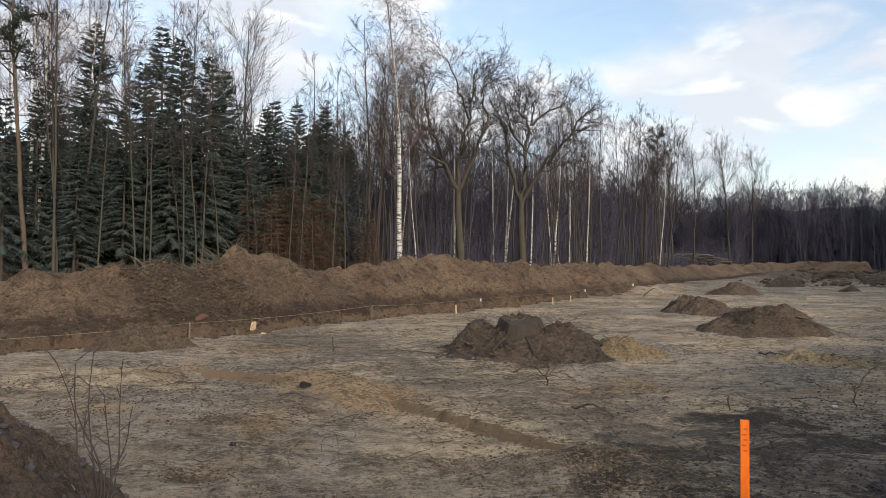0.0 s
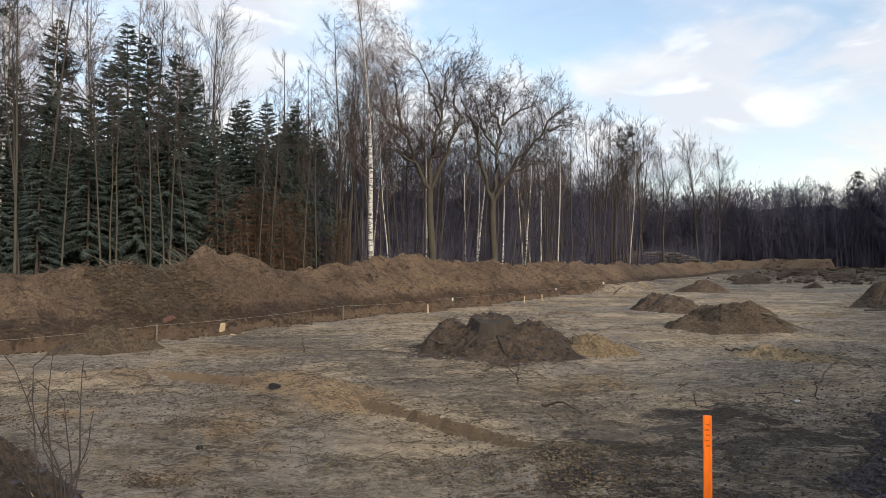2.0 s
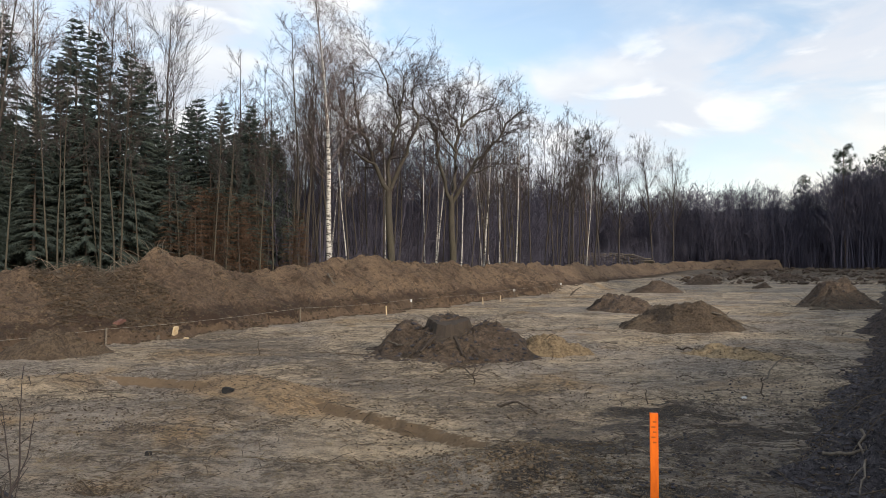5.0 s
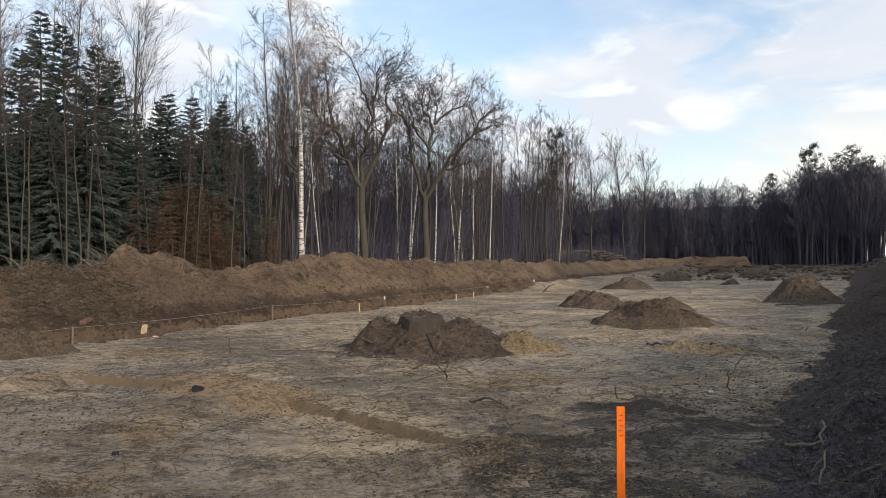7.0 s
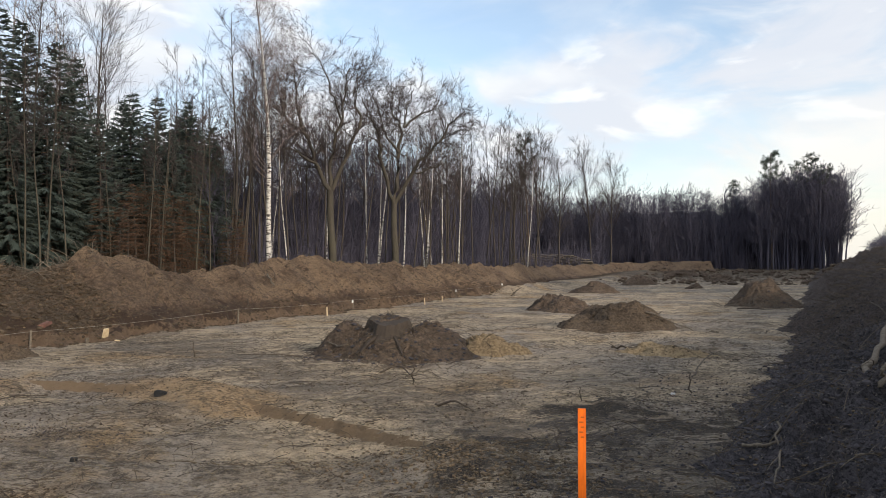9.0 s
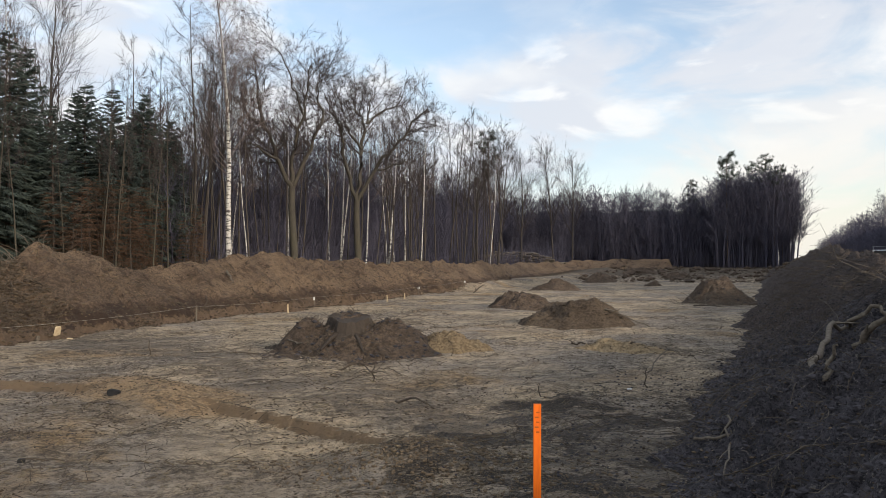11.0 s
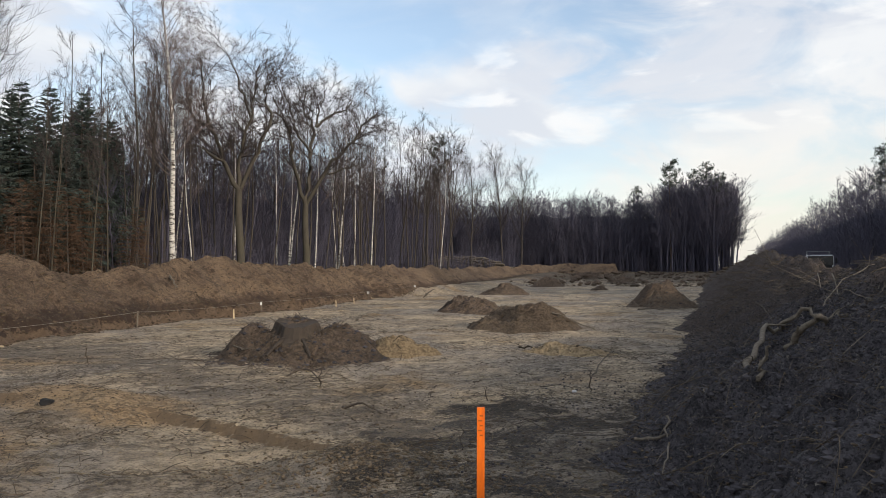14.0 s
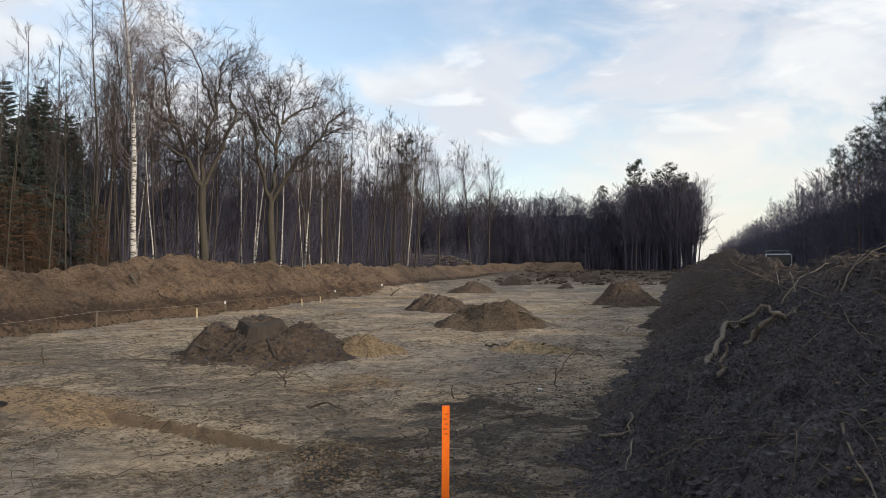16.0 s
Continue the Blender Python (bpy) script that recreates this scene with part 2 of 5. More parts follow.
def make_soil(name, pale, brown, dark, amount, low=None, brown_end=None):
    g = Mat(name)
    a = g.noise(0.45, 5, 0.6, distort=0.5)
    b = g.noise(1.5, 7, 0.72, distort=0.5)
    e = g.noise(5.0, 7, 0.75, distort=0.3)
    c = g.noise(16, 6, 0.75)
    d = g.noise(60, 3, 0.7)
    col = g.mix(g.step(a, 0.40, 0.60), pale, brown)
    col = g.mix(g.step(b, 0.60 - amount, 0.74 - amount, 0, 0.9), col, dark)
    col = g.mix(g.step(e, 0.48, 0.60, 0, 0.75), col, g.mix(0.65, col, dark))
    col = g.mix(g.step(c, 0.46, 0.57, 0, 0.85), col, g.mix(0.6, col, tuple(0.6 * x for x in dark)))
    col = g.mix(g.step(d, 0.52, 0.66, 0, 0.4), col, pale)
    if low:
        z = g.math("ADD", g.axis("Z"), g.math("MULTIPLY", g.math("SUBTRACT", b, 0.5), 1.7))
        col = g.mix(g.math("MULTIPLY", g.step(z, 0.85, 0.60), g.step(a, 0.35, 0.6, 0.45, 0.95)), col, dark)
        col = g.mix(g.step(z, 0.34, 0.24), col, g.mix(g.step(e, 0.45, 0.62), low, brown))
    if brown_end:
        blot = g.step(g.noise(0.7, 6, 0.7, distort=0.8), 0.55, 0.66, 0, 0.30)
        along = g.step(g.math("ADD", g.axis("Y"), g.math("MULTIPLY", a, 10.0)), 17.0, 27.0, 0, 0.8)
        along = g.math("MAXIMUM", along, g.step(g.math("ADD", g.axis("Z"), g.math("MULTIPLY", a, 0.5)), 1.85, 2.2, 0, 0.75))
        col = g.mix(g.math("MULTIPLY", g.math("MAXIMUM", blot, along), g.step(c, 0.62, 0.42, 0.3, 1.0)), col, brown_end)
        col = g.mix(g.step(g.noise(34, 4, 0.7, distort=0.5), 0.51, 0.59, 0, 0.75), col, tuple(0.6 * x for x in dark))
        col = g.mix(g.step(g.noise(27, 4, 0.7, (1.0, 0.45, 1.0), 25, 0.8), 0.60, 0.66, 0, 0.75), col, (0.30, 0.265, 0.23))
    h = g.math("ADD", g.math("ADD", b, g.math("MULTIPLY", e, 0.8)), g.math("ADD", g.math("MULTIPLY", c, 0.6), g.math("MULTIPLY", d, 0.22)))
    return g.done(col, h, 0.16, 1.0)


def make_bark(name, a, b, moss=None, rough=0.95):
    g = Mat(name, rough)
    n1 = g.noise(6, 5, 0.7, (1, 1, 0.25))
    n2 = g.noise(28, 4, 0.7, (1, 1, 0.3))
    col = g.mix(g.step(n1, 0.3, 0.7), a, b)
    col = g.mix(g.step(n2, 0.5, 0.8, 0, 0.6), col, tuple(x * 0.4 for x in a))
    col = g.mix(g.math("MULTIPLY", g.rand(), 0.5), col, g.mix(0.5, col, (0.11, 0.094, 0.078)))
    if moss:
        col = g.mix(g.math("MULTIPLY", g.step(g.axis("Z"), 9.0, 1.0), g.step(g.noise(1.2), 0.35, 0.6, 0.1, 0.7)), col, moss)
    return g.done(col, n2, 0.02, 0.6)


def make_birch():
    g = Mat("birch_bark", 0.7)
    band = g.noise(2.4, 5, 0.75, (1.2, 1.2, 5.0))
    rift = g.noise(2.0, 4, 0.7, (1.5, 1.5, 1.2))
    col = g.mix(g.step(band, 0.50, 0.57), (0.60, 0.58, 0.54), (0.07, 0.06, 0.055))
    col = g.mix(g.step(rift, 0.62, 0.70, 0, 0.9), col, (0.10, 0.085, 0.07))
    col = g.mix(g.step(g.axis("Z"), 10.5, 16.0), col, (0.22, 0.205, 0.198))
    return g.done(col, band, 0.01)


def make_plain(name, a, b, scale=8.0, rough=0.9, isl=0.0, bump=0.01, metal=0.0):
    g = Mat(name, rough)
    g.b.inputs["Metallic"].default_value = metal
    n = g.noise(scale, 5, 0.65)
    col = g.mix(g.step(n, 0.3, 0.7), a, b)
    if isl:
        col = g.mix(g.math("MULTIPLY", g.island(), isl), col, tuple(x * 0.35 for x in a))
    return g.done(col, n, bump, 0.5)


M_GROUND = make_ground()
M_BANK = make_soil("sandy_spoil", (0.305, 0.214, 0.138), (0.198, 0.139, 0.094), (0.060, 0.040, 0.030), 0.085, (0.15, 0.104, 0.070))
# humus greys leaned to blue, the skylit shade of the bank painted in
M_DARKBANK = make_soil("humus_spoil", (0.150, 0.137, 0.148), (0.092, 0.085, 0.096), (0.022, 0.020, 0.024), 0.04, None, (0.125, 0.095, 0.074))
M_MOUND = make_soil("dark_mound_soil", (0.210, 0.152, 0.108), (0.130, 0.097, 0.072), (0.034, 0.026, 0.021), 0.07)
M_SANDMOUND = make_soil("brown_mound_soil", (0.21, 0.155, 0.105), (0.145, 0.108, 0.075), (0.045, 0.033, 0.025), 0.05)
M_OCHRE = make_soil("ochre_sand", (0.50, 0.38, 0.23), (0.40, 0.295, 0.175), (0.12, 0.085, 0.05), 0.0)
M_SANDCLOD = make_plain("sandy_clods", (0.21, 0.155, 0.10), (0.14, 0.105, 0.07), 9, 0.95, 0.6)
M_CLOD = make_plain("soil_clods", (0.13, 0.095, 0.064), (0.06, 0.045, 0.033), 9, 0.95, 0.7)
# humus clods carry the same painted blue of skylit shade
M_DARKCLOD = make_plain("humus_clods", (0.095, 0.087, 0.094), (0.045, 0.041, 0.046), 9, 0.95, 0.6)
M_TWIG = make_plain("dry_twigs", (0.15, 0.12, 0.09), (0.075, 0.058, 0.044), 14, 0.9, 0.6)
M_PALEWOOD = make_plain("barked_roots", (0.23, 0.195, 0.155), (0.115, 0.094, 0.072), 24, 0.9, 0.35, 0.03)
M_STUMP = make_bark("rotten_stump_wood", (0.060, 0.046, 0.036), (0.036, 0.028, 0.023))
M_STRAW = make_plain("dry_straw", (0.36, 0.29, 0.17), (0.22, 0.17, 0.10), 20, 0.9, 0.5)
M_CUT = make_plain("fresh_cut_wood", (0.62, 0.50, 0.33), (0.50, 0.38, 0.23), 12, 0.7)
M_BARK = make_bark("grey_bark", (0.078, 0.068, 0.060), (0.048, 0.042, 0.038))
M_OAKBARK = make_bark("mossy_oak_bark", (0.078, 0.070, 0.057), (0.050, 0.044, 0.037), (0.084, 0.078, 0.054))
M_PINEBARK = make_bark("pine_bark", (0.14, 0.098, 0.072), (0.085, 0.064, 0.050))
M_BIRCH = make_birch()
M_BRANCH = make_plain("bare_branches", (0.074, 0.061, 0.057), (0.050, 0.042, 0.041), 5, 0.9, 0.35)
M_BIRCHTWIG = make_plain("birch_branches", (0.20, 0.160, 0.150), (0.14, 0.112, 0.108), 5, 0.9, 0.35)
M_NEEDLE = make_plain("spruce_needles", (0.070, 0.092, 0.080), (0.048, 0.066, 0.060), 3, 0.9, 0.5)
M_DEADNEEDLE = make_plain("dead_spruce_twigs", (0.135, 0.080, 0.050), (0.075, 0.05, 0.035), 4, 0.9, 0.5)
M_PINENEEDLE = make_plain("pine_needles", (0.040, 0.058, 0.036), (0.024, 0.038, 0.028), 3, 0.8, 0.6)
# bare wood with the blue of distance haze painted into its colour
M_HAZEWOOD = make_plain("haze_blue_wood", (0.120, 0.114, 0.152), (0.080, 0.077, 0.110), 0.6, 0.95, 0.5)
# shade inside the wood, with some blue haze, put into a dark colour
M_WOODSHADE = make_plain("wood_depth_shade", (0.058, 0.057, 0.074), (0.040, 0.039, 0.052), 0.9, 1.0, 0.5)
M_ASPHALT = make_plain("asphalt", (0.075, 0.075, 0.078), (0.055, 0.055, 0.058), 30, 0.85)
M_CORD = make_plain("pale_cord", (0.38, 0.35, 0.30), (0.28, 0.26, 0.23), 30, 0.8)
M_WHITE = make_plain("white_paint", (0.75, 0.75, 0.74), (0.66, 0.66, 0.65), 6, 0.5)
M_GLASS = make_plain("dark_glazing", (0.02, 0.022, 0.026), (0.03, 0.032, 0.036), 2, 0.08)
M_RUBBER = make_plain("black_rubber", (0.025, 0.025, 0.026), (0.018, 0.018, 0.019), 8, 0.8)
M_STEEL = make_plain("grey_steel", (0.25, 0.26, 0.27), (0.20, 0.21, 0.22), 8, 0.45, metal=0.8)


def make_orange():
    g = Mat("orange_sprayed_wood", 0.6)
    n = g.noise(14, 4, 0.6, (3, 3, 0.5))
    col = g.mix(g.step(n, 0.3, 0.75), (0.95, 0.20, 0.012), (0.80, 0.145, 0.012))
    col = g.mix(g.step(g.noise(60, 3, 0.7, (2, 2, 0.4)), 0.62, 0.72, 0, 0.5), col, (0.55, 0.13, 0.03))
    return g.done(col, n, 0.004)


M_ORANGE = make_orange()
M_INK = make_plain("faded_marker", (0.52, 0.11, 0.016), (0.44, 0.095, 0.016), 40, 0.6)


# ---------------------------------------------------------------- mesh helpers
class Bag:
    """Vertices and faces collected into one mesh."""

    def __init__(self):
        self.v, self.f = [], []

    def tube(self, pts, radii, n=5, cap=True):
        base = len(self.v)
        for i, p in enumerate(pts):
            a = pts[max(i - 1, 0)]
            b = pts[min(i + 1, len(pts) - 1)]
            d = (b - a).normalized() if (b - a).length > 1e-9 else Vector((0, 0, 1))
            s = d.orthogonal().normalized()
            if abs(d.z) < 0.98:
                s = d.cross(Vector((0, 0, 1))).normalized()
            else:
                s = d.cross(Vector((0, 1, 0))).normalized()
            t = d.cross(s)
            for k in range(n):
                w = 2 * math.pi * k / n
                self.v.append(p + (s * math.cos(w) + t * math.sin(w)) * radii[i])
        for i in range(len(pts) - 1):
            for k in range(n):
                a = base + i * n + k
                b = base + i * n + (k + 1) % n
                self.f.append((a, b, b + n, a + n))
        if cap:
            self.f.append(tuple(base + k for k in reversed(range(n))))
            self.f.append(tuple(base + (len(pts) - 1) * n + k for k in range(n)))

    def spike(self, p, e, r):
        """A fine tapering twig with three sides."""
        d = e - p
        s = d.orthogonal().normalized() * r
        t = d.cross(s).normalized() * r
        b = len(self.v)
        self.v += [p + s, p - s * 0.5 + t * 0.87, p - s * 0.5 - t * 0.87, e]
        self.f += [(b, b + 1, b + 3), (b + 1, b + 2, b + 3), (b + 2, b, b + 3)]

    def blade(self, p, d, length, width, up):
        s = d.cross(up)
        s = s.normalized() * width if s.length > 1e-6 else Vector((width, 0, 0))
        q = p + d * (length * 0.45)
        b = len(self.v)
        drop = up * (width * 0.5)
        self.v += [p, q + s - drop, p + d * length, q - s - drop, q + drop]
        self.f += [(b, b + 1, b + 4), (b + 1, b + 2, b + 4), (b + 2, b + 3, b + 4), (b + 3, b, b + 4)]

    def clod(self, p, r, rng, flat=0.7):
        b = len(self.v)
        turn = rng.uniform(0, 6.28)
        sx, sy = rng.uniform(0.7, 1.4), rng.uniform(0.7, 1.3)
        for z, rr, n0 in ((-0.6, 0.7, 0.0), (0.25, 0.95, 0.5)):
            for k in range(5):
                w = turn + (k + n0) * 1.2566
                q = r * rr * rng.uniform(0.75, 1.2)
                self.v.append(Vector((p[0] + q * sx * math.cos(w), p[1] + q * sy * math.sin(w), p[2] + r * z * flat)))
        self.v.append(Vector((p[0], p[1], p[2] + r * flat * rng.uniform(0.7, 1.1))))
        for k in range(5):
            n = (k + 1) % 5
            self.f += [(b + k, b + n, b + 5 + k), (b + n, b + 5 + n, b + 5 + k), (b + 5 + k, b + 5 + n, b + 10)]

    def box(self, m, sx, sy, sz, taper=1.0):
        b = len(self.v)
        for z, k in ((0, 1.0), (1, taper)):
            for x, y in ((-1, -1), (1, -1), (1, 1), (-1, 1)):
                self.v.append(m @ Vector((x * sx / 2 * k, y * sy / 2 * k, z * sz)))
        self.f += [(b + 3, b + 2, b + 1, b), (b + 4, b + 5, b + 6, b + 7)]
        for k in range(4):
            n = (k + 1) % 4
            self.f.append((b + k, b + n, b + 4 + n, b + 4 + k))

    def mesh(self, name, mat, smooth=False):
        me = bpy.data.meshes.new(name)
        me.from_pydata([tuple(v) for v in self.v], [], self.f)
        me.materials.append(mat)
        if smooth:
            me.polygons.foreach_set("use_smooth", [True] * len(me.polygons))
        me.update()
        return me


def part(name, bag, mat, parent, label="", smooth=False):
    me = bag if isinstance(bag, bpy.types.Mesh) else bag.mesh(name, mat, smooth)
    ob = new(name, me)
    ob.parent = parent
    if label:
        ob["label"] = label
    return ob


def grid_mesh(name, P, mat):
    """P: rows x columns x 3 array of places."""
    r, c, _ = P.shape
    idx = np.arange(r * c).reshape(r, c)
    f = np.stack([idx[:-1, :-1], idx[:-1, 1:], idx[1:, 1:], idx[1:, :-1]], -1).reshape(-1, 4)
    me = bpy.data.meshes.new(name)
    me.from_pydata(P.reshape(-1, 3).tolist(), [], f.tolist())
    me.materials.append(mat)
    me.polygons.foreach_set("use_smooth", [True] * len(me.polygons))
    me.update()
    return me


# ---------------------------------------------------------------- height fields
_rs = np.random.RandomState(7)
_tab = _rs.rand(256, 256)


def vnoise(x, y):
    """Smooth value noise, about -1 to 1, on arrays."""
    x, y = np.asarray(x, float), np.asarray(y, float)
    xi, yi = np.floor(x).astype(int), np.floor(y).astype(int)
    fx, fy = x - xi, y - yi
    fx, fy = fx * fx * (3 - 2 * fx), fy * fy * (3 - 2 * fy)
    a, b = _tab[xi % 256, yi % 256], _tab[(xi + 1) % 256, yi % 256]
    c, d = _tab[xi % 256, (yi + 1) % 256], _tab[(xi + 1) % 256, (yi + 1) % 256]
    return 2 * (a + (b - a) * fx + (c - a) * fy + (a - b - c + d) * fx * fy) - 1


def fbm(x, y, octaves=4, gain=0.5):
    s, amp = 0, 1.0
    for k in range(octaves):
        s = s + amp * vnoise(x * 2 ** k + 17.3 * k, y * 2 ** k - 9.1 * k)
        amp *= gain
    return s


def sstep(a, b, x):
    t = np.clip((np.asarray(x, float) - a) / (b - a), 0, 1)
    return t * t * (3 - 2 * t)


def scarp(x, y, p, q, depth, reach):
    """A shallow cut whose steep side runs from p to q, with the lower ground towards smaller y."""
    dx, dy = q[0] - p[0], q[1] - p[1]
    ln = math.hypot(dx, dy)
    s = ((x - p[0]) * dx + (y - p[1]) * dy) / ln
    d = ((x - p[0]) * dy - (y - p[1]) * dx) / ln + 0.09 * vnoise(s * 0.9, s * 0 + p[0]) + 0.02 * vnoise(s * 6, s * 0)
    return -depth * sstep(-0.3, 0.4, s) * sstep(ln + 0.3, ln - 0.8, s) * sstep(-0.03, 0.05, d) * sstep(reach, 0.15, d)


def ground_z(x, y):
    x, y = np.asarray(x, float), np.asarray(y, float)
    near = sstep(140, 60, np.hypot(x, y))
    z = near * (0.05 * fbm(x * 0.35, y * 0.35, 4) + 0.030 * fbm(x * 1.7 + 4, y * 2.1, 4, 0.6) + 0.010 * fbm(x * 7.0, y * 7.0, 2))
    z = z + scarp(x, y, (-7.45, 7.45), (-3.6, 6.62), 0.14, 2.2)
    z = z + scarp(x, y, (-7.3, 15.95), (-4.0, 16.7), 0.09, 0.6)
    z = z + scarp(x, y, (-12.2, 7.0), (-9.7, 7.5), 0.15, 1.8)
    z = z + 0.14 * np.exp(-(((x + 8.3) / 0.9) ** 2 + ((y - 7.35) / 0.55) ** 2))
    z = z + 0.12 * np.exp(-(((x + 9.6) / 0.8) ** 2 + ((y - 7.75) / 0.5) ** 2))
    z = z + 0.13 * np.exp(-(((x + 3.0) / 0.8) ** 2 + ((y - 6.2) / 0.5) ** 2))
    z = z + 0.25 * np.exp(-(((x + 12.5) / 1.1) ** 2 + ((y - 6.0) / 0.7) ** 2)) * 0.6
    z = z - 0.12 * np.exp(-(((x + 6.05) / 0.35) ** 2 + ((y - 3.5) / 0.25) ** 2))
    z = z + 0.5 * sstep(-20, -22.5, x)
    z = z + 0.42 * sstep(3, 6.0, x)
    z = z + 1.3 * sstep(72, 110, y) * sstep(7, 2, x)
    return z


def band_axis(pieces):
    out = [pieces[0][0]]
    for a, b, d in pieces:
        n = max(1, round((b - a) / d))
        out += [a + (b - a) * (k + 1) / n for k in range(n)]
    return np.array(out)


gx = band_axis([(-900, -200, 100), (-200, -60, 14), (-60, -24, 2.0), (-24, -18, 0.4), (-18, -10, 0.10), (-10, 0.5, 0.065), (0.5, 8, 0.5), (8, 60, 4), (60, 200, 20), (200, 900, 100)])
gy = band_axis([(-900, -100, 100), (-100, -10, 10), (-10, 3, 0.4), (3, 6, 0.06), (6, 8.2, 0.04), (8.2, 14, 0.07), (14, 26, 0.12), (26, 50, 0.25), (50, 110, 0.6), (110, 200, 10), (200, 900, 70)])
GX, GY = np.meshgrid(gx, gy)
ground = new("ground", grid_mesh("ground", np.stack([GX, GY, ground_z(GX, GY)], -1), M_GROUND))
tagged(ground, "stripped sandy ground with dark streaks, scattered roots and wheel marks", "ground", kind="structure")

# banks: centre line, crest height along it, width of the near and far side
LEFT_LINE = np.array([(-20.2, -14), (-20.2, 0), (-20.3, 8), (-20.6, 14), (-21.6, 22), (-22.4, 32), (-23.6, 42), (-26.3, 62), (-28.5, 80), (-27.0, 92), (-21.0, 100), (-15.0, 103)], float)
RIGHT_LINE = np.array([(3.2, -14), (3.1, 0), (3.0, 10), (2.9, 20), (2.7, 34), (2.5, 50), (1.9, 68), (1.4, 90), (1.2, 104)], float)


def smooth_line(line, step):
    seg = np.hypot(*np.diff(line, axis=0).T)
    s = np.r_[0, np.cumsum(seg)]
    q = np.arange(0, s[-1], 0.5)
    xy = np.stack([np.interp(q, s, line[:, k]) for k in (0, 1)], -1)
    ker = np.hanning(17)
    ker /= ker.sum()
    pad = np.vstack([np.repeat(xy[:1], 8, 0) + (xy[0] - xy[1]) * np.arange(8, 0, -1)[:, None], xy, np.repeat(xy[-1:], 8, 0) + (xy[-1] - xy[-2]) * np.arange(1, 9)[:, None]])
    xy = np.stack([np.convolve(pad[:, k], ker, "valid") for k in (0, 1)], -1)
    return q, xy


class Bank:
    def __init__(self, line, crest, side, near_w, far_w, rough, cut):
        self.q, self.xy = smooth_line(line, 0.5)
        self.crest, self.side, self.near_w, self.far_w, self.rough, self.cut = crest, side, near_w, far_w, rough, cut

    def at(self, s, u):
        """Places at arc lengths s and offsets u (0 at the near foot, 1 at the crest, 2 at the far foot)."""
        s, u = np.asarray(s, float), np.asarray(u, float)
        cx, cy = np.interp(s, self.q, self.xy[:, 0]), np.interp(s, self.q, self.xy[:, 1])
        ax, ay = np.interp(s + 0.5, self.q, self.xy[:, 0]), np.interp(s + 0.5, self.q, self.xy[:, 1])
        bx, by = np.interp(s - 0.5, self.q, self.xy[:, 0]), np.interp(s - 0.5, self.q, self.xy[:, 1])
        tx, ty = ax - bx, ay - by
        ln = np.hypot(tx, ty) + 1e-9
        nx, ny = ty / ln * self.side, -tx / ln * self.side
        off = np.where(u < 1, (1 - u) * self.near_w, (1 - u) * self.far_w)
        off = off + (0.30 * fbm(s * 0.5, s * 0 + 3.3, 3)) * np.clip(1 - np.abs(u - 1), 0, 1) * 0.8 + (0.32 * fbm(s * 0.7 + 40, s * 0, 4) + 0.10 * fbm(s * 3.1, s * 0 + 2, 2)) * np.clip(1 - u, 0, 1)
        x, y = cx + nx * off, cy + ny * off
        c = np.interp(cy, *self.crest)
        c = c + (0.17 if self.cut else 0.07) * fbm(s * 0.62 + 11, s * 0 + 0.5, 3)
        h = np.where(u < 1, np.clip(u, 0, 1), np.clip(2 - u, 0, 1))
        prof = h + (0.06 if self.cut else -0.035) * np.sin(h * math.pi)
        prof = np.where(h > 0.86, 0.9 + (prof - 0.9) * 0.75, prof) if not self.cut else prof
        z = c * prof
        if self.cut:
            lip = 0.34 + 0.24 * fbm(s * 0.55, s * 0 + 8, 4)
            k = np.clip(u, 0, 1)
            z = np.where(u < 1, lip * sstep(0.0, 0.11 + 0.07 * vnoise(s * 1.3, s * 0), k) + (c - lip) * np.clip((k - 0.13) / 0.87, 0, 1) ** 1.02, z)
        env = np.clip(h * 5, 0, 1)
        gully = 1.2 * fbm(s * 1.1, u * 1.2 + 5, 4, 0.55) + 0.8 * fbm(s * 0.35 + 9, u * 0.6, 2)
        z = z + env * self.rough * (0.12 * gully + 0.07 * fbm(x * 2.6, y * 2.6, 4, 0.65) + 0.04 * fbm(x * 8, y * 8, 3, 0.6) + (0.0 if self.cut else 0.030) * fbm(x * 13 + 3, y * 13, 2, 0.6))
        z = z + np.minimum(ground_z(x, y), 2.5) * 0.5 * (1 - h) - 0.10 * (h <= 0)
        return np.stack([x, y, z], -1)


left_bank = Bank(LEFT_LINE, ([-20, 0, 4, 7, 9, 11.5, 13.2, 15, 17.3, 20, 22.5, 26, 29, 34, 38, 45, 52, 60, 75, 90, 100, 110],
                             [1.2, 1.2, 1.45, 1.80, 2.02, 1.90, 2.62, 2.2, 1.98, 2.06, 2.42, 2.42, 2.08, 2.28, 2.12, 2.12, 2.05, 2.0, 2.0, 2.1, 2.6, 2.2]),
                 1, 2.8, 3.0, 1.0, True)
right_bank = Bank(RIGHT_LINE, ([-20, -4, 3, 8, 11.5, 14, 16.5, 19, 22, 24, 27, 30, 34, 38, 44, 50, 58, 70, 85, 110],
                               [1.4, 1.6, 1.9, 2.12, 2.12, 1.90, 2.0, 1.93, 1.66, 1.72, 2.2, 2.2, 2.3, 2.6, 2.8, 2.9, 2.85, 2.5, 2.3, 2.2]),
                  -1, 3.9, 3.0, 1.5, False)


